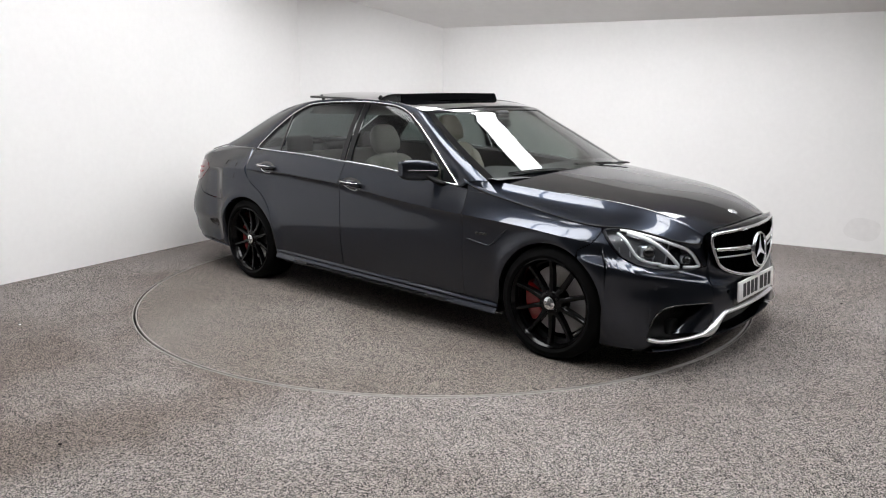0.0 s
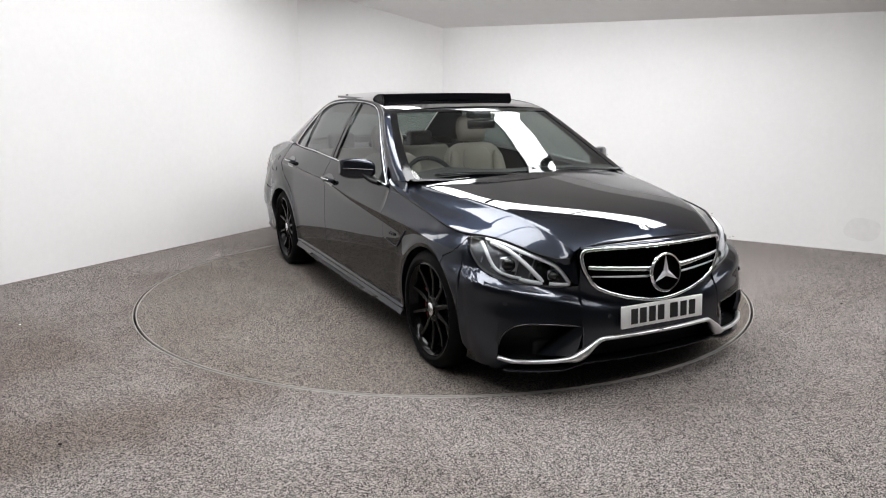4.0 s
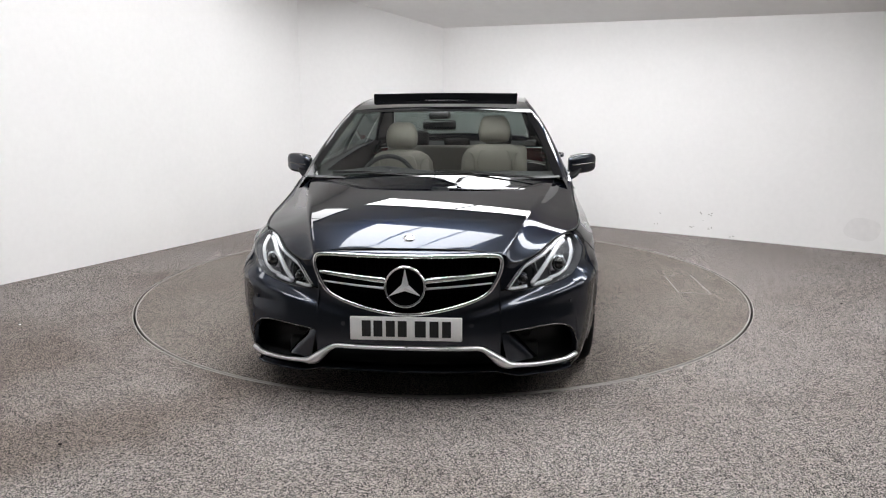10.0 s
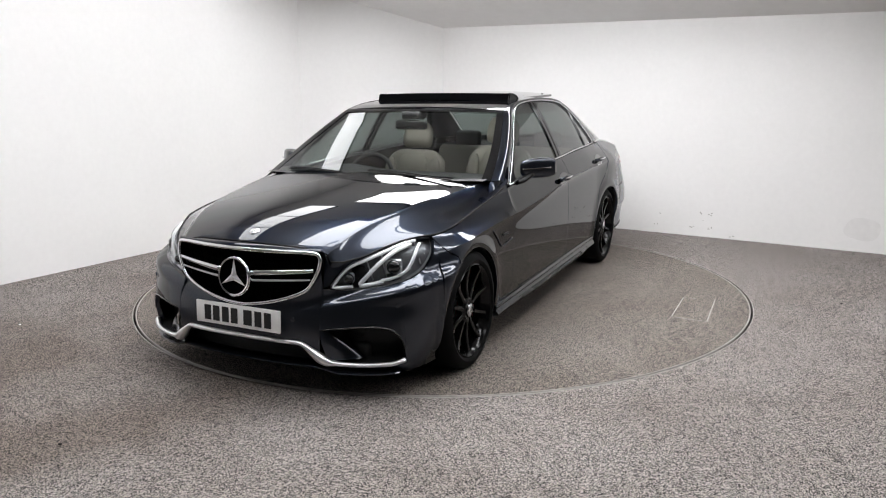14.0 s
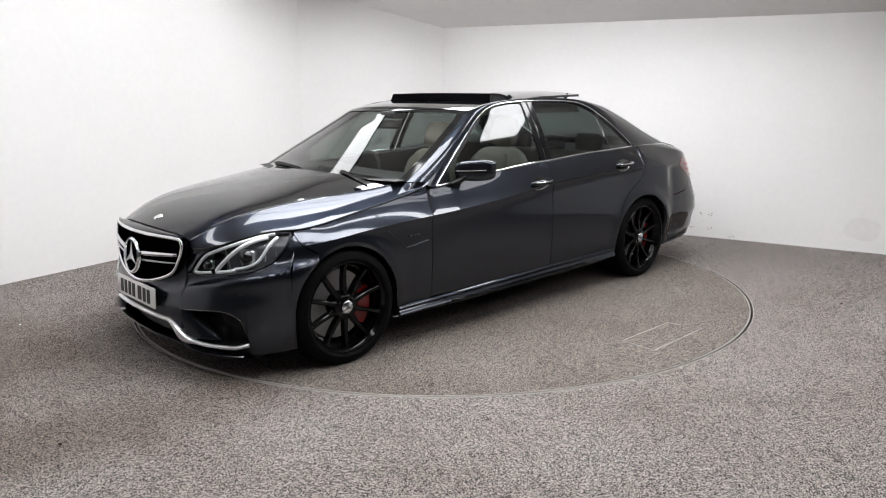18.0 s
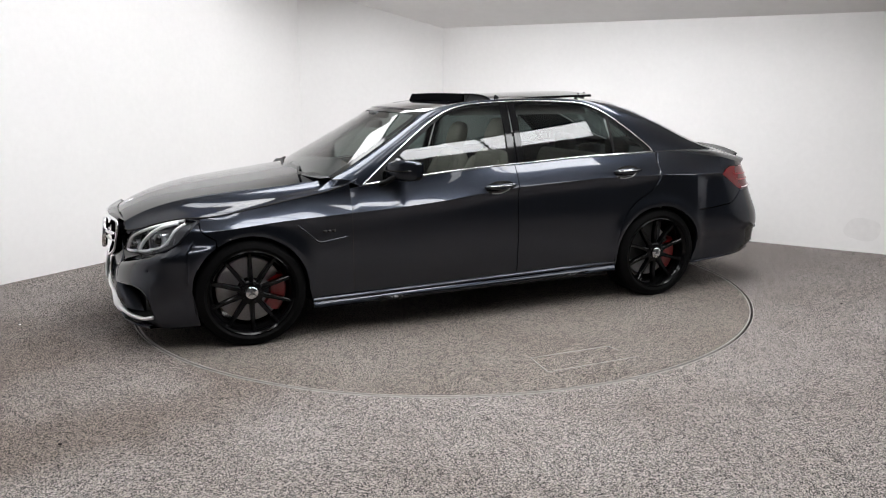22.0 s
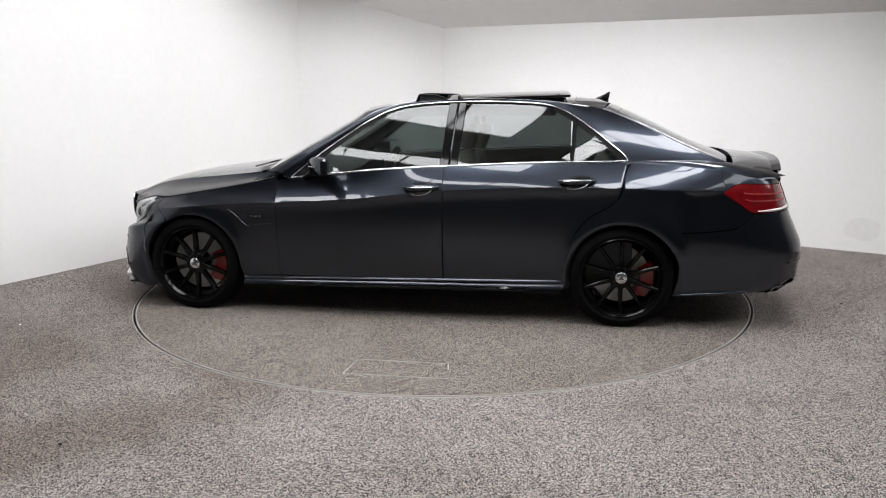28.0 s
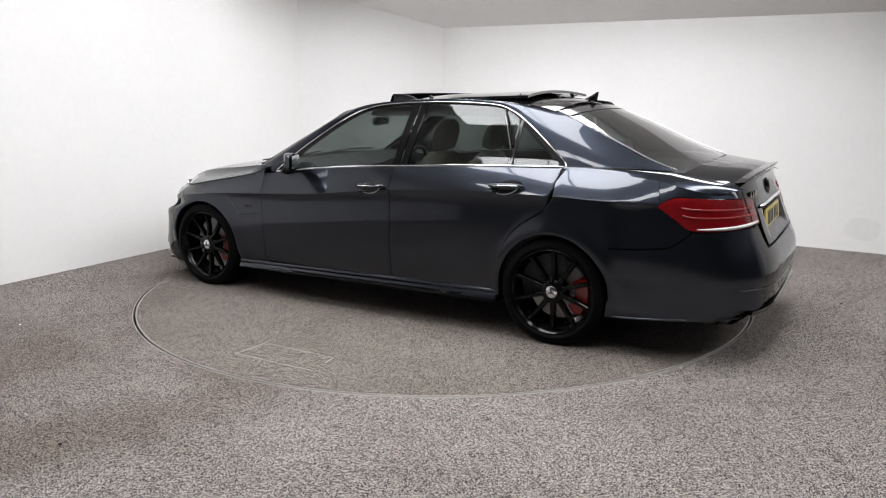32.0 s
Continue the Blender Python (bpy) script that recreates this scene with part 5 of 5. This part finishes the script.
# ---------------------------------------------------------------- mirrors, wheels
def mirror(side, car):
    """A swept-back door mirror: painted cap over a black lower shell, glass facing rearwards, on a foot."""
    n = 32
    rows = []
    for t in steps(0, 1, 16):
        k = math.sin(math.pi * min(max(t, 0.010), 0.990)) ** 0.15
        y = lerp(0.862, 1.048, t)
        front, back = lerp(0.612, 0.470, t ** 1.25), lerp(0.480, 0.405, t)
        cx, hx = (front + back) / 2, (front - back) / 2
        cz, hz = lerp(0.995, 1.001, t), lerp(0.062, 0.066, t)
        ring = []
        for j in range(n):
            a = 2 * math.pi * (j + 0.5) / n
            c, q = math.cos(a), math.sin(a)
            ex = 0.62 if c > 0 else 0.35
            ring.append((cx + hx * k * abs(c) ** ex * math.copysign(1, c), y, cz + hz * k * abs(q) ** 0.6 * math.copysign(1, q)))
        rows.append(ring)
    cut = 6
    order = list(range(-cut, n // 2 + cut))
    g = Mesh().grid([[r[j % n] for j in order] for r in rows])
    g.f.append(tuple(range(len(order))))
    g.f.append(tuple(len(g.v) - 1 - j for j in range(len(order))))
    shell = part("wing_mirror", g.done(True, 60, side), PAINT, car)
    low = list(range(n // 2 + cut - 1, n - cut + 1))
    g = Mesh().grid([[(r[j % n][0], r[j % n][1], r[j % n][2] - 0.001) for j in low] for r in rows])
    g.f.append(tuple(range(len(low))))
    g.f.append(tuple(len(g.v) - 1 - j for j in range(len(low))))
    part("lower_shell", g.done(True, 60, side), BLACK, shell, "black underside of the mirror")
    rows = [[(lerp(0.473, 0.404, u), lerp(0.880, 1.032, u), 1.004 + 0.043 * v) for v in steps(-1, 1, 3)] for u in steps(0, 1, 4)]
    part("mirror_glass", Mesh().grid(rows).done(True, None, side), CHROME, shell, "mirror glass")
    line = [(lerp(0.617, 0.474, t ** 1.25), lerp(0.862, 1.048, t), lerp(0.992, 1.0, t)) for t in steps(0.12, 0.93, 12)]
    part("indicator", Mesh().tube(line, 0.005, 6).done(True, None, side), GLOSS, shell, "slim dark indicator strip")
    line = [(0.615, 0.862, 0.915), (0.600, 0.885, 0.925), (0.570, 0.905, 0.945), (0.545, 0.92, 0.962)]
    part("mirror_foot", Mesh().tube(bend(line, 10), 0.034, 10, flat=0.5, up=(0, 0, 1)).done(True, None, side), BLACK, car, "black mirror foot")
    g = Mesh().grid([[(0.73, glass_y(0.7, 0.93) + 0.004, 0.915), (0.60, glass_y(0.6, 0.95) + 0.004, 0.930)], [(0.665, glass_y(0.66, 0.97) + 0.004, 0.960), (0.60, glass_y(0.6, 1.0) + 0.004, 1.005)]])
    part("mirror_sail", g.done(True, None, side), BLACK, car, "black triangle at the front of the door glass")


def wheel_parts(car, x, side, front):
    """A wheel at its hub: tyre, rim, ten spokes, cap, brake disc and caliper. Built facing +y."""
    R, rim_r, w = HUB_Z + 0.006, 0.252, 0.125
    face = 0.915 if front else 0.920
    c = Vector((x, 0, HUB_Z))
    def put(g):
        g.v = [Vector(p) + Vector((x, face, HUB_Z)) for p in g.v]
        return g
    g = put(Mesh().lathe([(rim_r - 0.004, -0.008), (rim_r + 0.003, 0.0), (rim_r - 0.004, 0.004), (rim_r - 0.012, -0.006), (rim_r - 0.022, -0.02), (0.215, -0.10), (0.215, -0.24)], 72))
    wheel = part("wheel", g.done(True, 40, side), RIM, car, "satin black ten-spoke alloy wheel")
    g = put(Mesh().lathe([(rim_r, -0.24), (R - 0.012, -0.250), (R, -0.225), (R, -0.03), (R - 0.006, -0.012), (R - 0.022, 0.003), (R - 0.05, 0.011), (rim_r + 0.010, 0.006), (rim_r, -0.004), (rim_r - 0.01, -0.02)], 72))
    part("tyre", g.done(True, 40, side), RUBBER, wheel, "low-profile black tyre")
    for k in range(10):
        a = radians(36 * k + 18)
        rows = []
        for t in steps(0, 1, 6):
            r = lerp(0.052, rim_r - 0.008, t)
            ww = lerp(0.017, 0.0115, t) + 0.010 * max(0, t - 0.8)
            y = lerp(-0.022, -0.012, t) - 0.012 * math.sin(math.pi * t)
            rows.append([(r, y - 0.035, -ww), (r, y - 0.004, -ww * 0.85), (r, y, -ww * 0.55), (r, y, ww * 0.55), (r, y - 0.004, ww * 0.85), (r, y - 0.035, ww)])
        g = Mesh().grid(rows)
        ca, sa = math.cos(a), math.sin(a)
        g.v = [(p[0] * ca - p[2] * sa, p[1], p[0] * sa + p[2] * ca) for p in g.v]
        part("spoke", put(g).done(True, 40, side), RIM, wheel)
    g = put(Mesh().lathe([(0.074, -0.06), (0.072, -0.030), (0.060, -0.020), (0.040, -0.020), (0.038, -0.03)], 40))
    part("hub", g.done(True, 40, side), RIM, wheel)
    g = put(Mesh().lathe([(0.037, -0.03), (0.036, -0.012), (0.031, -0.008), (0.0, -0.007)], 32))
    cap = part("centre_cap", g.done(True, 40, side), CHROME, wheel, "silver centre cap")
    q = Mesh()
    for k in range(3):
        a = radians(90 + 120 * k)
        d, e = Vector((math.cos(a), 0, math.sin(a))), Vector((-math.sin(a), 0, math.cos(a)))
        o = len(q.v)
        q.v += [Vector((0, -0.0035, 0)), d * 0.031 + Vector((0, -0.0055, 0)), d * 0.004 + e * 0.007 + Vector((0, -0.0055, 0)), d * 0.004 - e * 0.007 + Vector((0, -0.0055, 0))]
        q.f += [(o, o + 1, o + 2), (o, o + 3, o + 1)]
    part("cap_mark", put(q).done(False, None, side), PIPE, wheel, "dark three-armed mark on the cap")
    for k in range(5):
        a = radians(72 * k + 36)
        q = Mesh().tube([(0.054 * math.cos(a), -0.035, 0.054 * math.sin(a)), (0.054 * math.cos(a), -0.017, 0.054 * math.sin(a))], 0.008, 6)
        part("wheel_bolt", put(q).done(True, 30, side), BLACK, wheel)
    dr = 0.195 if front else 0.18
    g = put(Mesh().lathe([(0.075, -0.115), (dr - 0.002, -0.115), (dr, -0.120), (dr, -0.145), (0.075, -0.148)], 56))
    part("brake_disc", g.done(True, 40, side), DISC, wheel, "drilled steel brake disc")
    # caliper behind the axle
    rows = []
    for k in steps(-38, 38, 14):
        a = radians(180 + k + 8)
        ca, sa = math.cos(a), math.sin(a)
        e = 1.0 if abs(k) < 34 else 0.85
        rows.append([(r * ca, y, r * sa) for r, y in ((0.118, -0.165), (0.112, -0.10), (0.120, -0.078 * e), (0.20 * e, -0.078 * e), (0.212 * e, -0.095), (0.214 * e, -0.165))])
    g = Mesh().grid(rows)
    part("brake_caliper", put(g).done(True, 40, side), RED, wheel, "red brake caliper")


# ---------------------------------------------------------------- cabin
def cushion(sections, m=None, power=0.45):
    """A padded form lofted through (height, half-width, depth front, depth back) sections, seams rounded."""
    g, n, rows = Mesh(), 24, []
    for z, w, front, back in sections:
        ring = []
        for j in range(n):
            a = 2 * math.pi * j / n
            c, q = math.cos(a), math.sin(a)
            d = front if c > 0 else back
            ring.append(Vector((d * abs(c) ** power * math.copysign(1, c), w * abs(q) ** power * math.copysign(1, q), z)))
        rows.append(ring)
    g.grid(rows, True)
    g.f.append(tuple(reversed(range(n))))
    g.f.append(tuple(len(g.v) - n + j for j in range(n)))
    if m:
        g.v = [m @ p for p in g.v]
    return g.done(True, 60)


def seat(car, x, y, up=0.0, rear=False):
    """A front seat: cushion, tapering backrest with bolsters and centre panel, headrest on two posts."""
    ob = part("seat", bevelled_box((x - 0.26, y - 0.24, 0.42), (x + 0.26, y + 0.24, 0.60), 0.05, 3), LEATHER, car, "cream leather seat")
    m = Matrix.Translation((x - 0.22, y, 0.495 + up)) @ Matrix.Rotation(radians(-16), 4, "Y")
    part("backrest", cushion([(0.0, 0.20, 0.04, 0.05), (0.03, 0.235, 0.06, 0.07), (0.20, 0.250, 0.06, 0.075), (0.36, 0.258, 0.055, 0.07), (0.45, 0.245, 0.05, 0.065), (0.50, 0.21, 0.045, 0.055), (0.53, 0.16, 0.03, 0.04), (0.54, 0.11, 0.01, 0.02)], m), LEATHER, ob)
    part("centre_panel", cushion([(0.06, 0.10, 0.012, 0.0), (0.08, 0.125, 0.02, 0.0), (0.40, 0.13, 0.02, 0.0), (0.47, 0.11, 0.014, 0.0), (0.49, 0.08, 0.004, 0.0)], m @ Matrix.Translation((0.052, 0, 0))), LEATHER, ob)
    for sgn in (1, -1):
        part("side_bolster", cushion([(0.03, 0.03, 0.02, 0.02), (0.08, 0.048, 0.045, 0.03), (0.32, 0.05, 0.05, 0.03), (0.42, 0.04, 0.03, 0.02), (0.46, 0.02, 0.01, 0.01)], m @ Matrix.Translation((0.05, 0.195 * sgn, 0)), 0.7), LEATHER, ob)
        part("headrest_post", Mesh().tube([m @ Vector((0.0, 0.07 * sgn, 0.50)), m @ Vector((0.0, 0.07 * sgn, 0.62))], 0.006, 6).done(), CHROME, ob)
    m2 = m @ Matrix.Translation((0.01, 0, 0.555))
    part("headrest", cushion([(0.0, 0.085, 0.03, 0.03), (0.015, 0.115, 0.05, 0.045), (0.08, 0.128, 0.055, 0.05), (0.14, 0.118, 0.05, 0.05), (0.185, 0.095, 0.04, 0.04), (0.205, 0.06, 0.015, 0.02)], m2, 0.6), LEATHER, ob)


def cabin(car):
    part("cabin_floor", bevelled_box((-2.3, -0.62, 0.17), (2.02, 0.62, 0.27), 0.02), TRIM, car, "dark underbody")
    part("underbody", bevelled_box((-1.06, -0.86, 0.175), (1.06, 0.86, 0.25), 0.02), BLACK, car, "dark underbody between the sills")
    part("engine_block_cover", bevelled_box((1.06, -0.60, 0.27), (2.02, 0.60, 0.66), 0.05), BLACK, car, "dark engine bay filling")
    part("boot_box", bevelled_box((-2.35, -0.60, 0.27), (-1.72, 0.60, 0.90), 0.05), BLACK, car, "dark luggage space")
    for sgn in (1, -1):
        rows = [[(x, sgn * (half_width(z) - 0.07), z) for z in steps(0.26, belt_line(x) - 0.015, 6)] for x in steps(0.95, -1.50, 16)]
        part("door_trim", Mesh().grid(rows).done(), TRIM, car, "dark inner door trim")
        rows = [[(x, sgn * (half_width(belt_line(x)) - 0.005), belt_line(x) - 0.01), (x, sgn * (half_width(0.9) - 0.08), belt_line(x) - 0.016)] for x in steps(0.95, -1.5, 16)]
        part("door_cap", Mesh().grid(rows).done(), TRIM, car)
    # dashboard
    rows = []
    for y in steps(-0.78, 0.78, 20):
        bulge = 0.03 * math.exp(-((y + 0.36) / 0.2) ** 2)
        rows.append([(0.98 + 0.12 * (1 - (y / 0.78) ** 2), y, 0.955), (0.80, y, 0.968), (0.60, y, 0.955 + bulge), (0.50, y, 0.90 + bulge), (0.52, y, 0.74), (0.64, y, 0.50)])
    dash = part("dashboard", Mesh().grid(rows).done(True, 60), TRIM, car, "dark dashboard")
    part("console", bevelled_box((-0.55, -0.12, 0.27), (0.62, 0.12, 0.62), 0.03), TRIM, car, "dark centre console")
    c = Matrix.Translation((0.36, -0.37, 0.855)) @ Matrix.Rotation(radians(-24), 4, "Y")
    q = Mesh().tube([c @ Vector((0, 0.185 * math.cos(a), 0.185 * math.sin(a))) for a in [2 * math.pi * i / 40 for i in range(40)]], 0.016, 8, True, up=(1, 0, 0))
    sw = part("steering_wheel", q.done(), TRIM, car, "dark leather steering wheel")
    q = Mesh().lathe([(0.001, -0.02), (0.06, -0.015), (0.075, 0.03)], 24, "x")
    q.v = [c @ Vector(p) for p in q.v]
    part("wheel_boss", q.done(), TRIM, sw)
    for a in (0, 180, 270):
        d = Vector((0, math.cos(radians(a)), math.sin(radians(a))))
        part("wheel_spoke", Mesh().tube([c @ (d * 0.05), c @ (d * 0.18)], 0.014, 6).done(), SATIN, sw)
    seat(car, -0.02, 0.36, 0.05)
    seat(car, -0.02, -0.37)
    # rear bench
    part("rear_bench", bevelled_box((-1.30, -0.66, 0.42), (-0.82, 0.66, 0.60), 0.05, 3), LEATHER, car, "cream leather rear bench")
    m = Matrix.Translation((-1.22, 0, 0.55)) @ Matrix.Rotation(radians(-22), 4, "Y")
    part("bench_backrest", bevelled_box((-0.08, -0.64, 0.0), (0.08, 0.64, 0.46), 0.05, 3, m), LEATHER, car, "cream leather rear backrest")
    for y in (0.38, -0.38, 0.0):
        part("rear_headrest", bevelled_box((-1.47, y - 0.12, 0.97), (-1.38, y + 0.12, 1.12 if y else 1.05), 0.035, 3), TRIM, car, "dark rear headrest")
    rows = [[(x, y, 0.985) for y in steps(-0.72, 0.72, 4)] for x in steps(-1.38, -2.10, 3)]
    part("parcel_shelf", Mesh().grid(rows).done(), TRIM, car, "dark parcel shelf")
    # headlining round the open roof
    for sgn in (1, -1):
        rows = [[(x, sgn * 0.60, 1.31), (x, sgn * 0.54, 1.360), (x, sgn * 0.46, 1.372)] for x in steps(0.06, -1.0, 8)]
        part("headlining", Mesh().grid(rows).done(), LINING, car, "grey headlining beside the roof opening")
    rows = [[(x, y, 1.368 - 0.02 * (y / 0.5) ** 2) for y in steps(-0.5, 0.5, 6)] for x in steps(-0.62, -1.28, 4)]
    part("headlining", Mesh().grid(rows).done(), LINING, car, "grey headlining behind the roof opening")
    part("header_rail", bevelled_box((0.02, -0.5, 1.345), (0.20, 0.5, 1.37), 0.01), LINING, car)
    # rear-view mirror and sensor box
    m = Matrix.Translation((0.40, 0.0, 1.245)) @ Matrix.Rotation(radians(8), 4, "Z")
    rv = part("rear_view_mirror", bevelled_box((-0.02, -0.115, -0.032), (0.02, 0.115, 0.032), 0.018, 3, m), GLOSS, car, "dark rear-view mirror")
    part("mirror_stem", bevelled_box((0.30, -0.07, 1.285), (0.42, 0.07, 1.335), 0.015), TRIM, car, "dark sensor housing behind the windscreen")


def build_car():
    car = tagged(new("car"), "dark blue-grey metallic saloon with black alloys and open sunroof", "car")
    for side in (1, -1):
        body_side(side, car)
        greenhouse(side, car)
        nose(side, car)
        tail(side, car)
        mirror(side, car)
        wheel_parts(car, AXLE, side, True)
        wheel_parts(car, -AXLE, side, False)
    roof_and_glass(car)
    bonnet(car)
    grille(car)
    plate(car, 2.232, 0.388, 0.112, -3, PLATE_WHITE, "white front number plate with dark bars")
    boot(car)
    plate(car, -2.478, 0.735, 0.112, 6, PLATE_YELLOW, "yellow rear number plate with dark bars", True)
    cabin(car)
    return car


CAR = build_car()


# ---------------------------------------------------------------- what moves
def motions():
    """The turntable turns steadily clockwise (from above) and carries the car."""
    table, ride = [], []
    for k in range(33):
        a = -42.187 - 5.2706 * k
        turn = Matrix.Rotation(radians(a), 4, "Z")
        table.append((float(k), turn))
        ride.append((float(k), turn @ Matrix.Translation((0.142, 0.029, 0.0015))))
    walk(TURNTABLE, table)
    walk(CAR, ride)


motions()
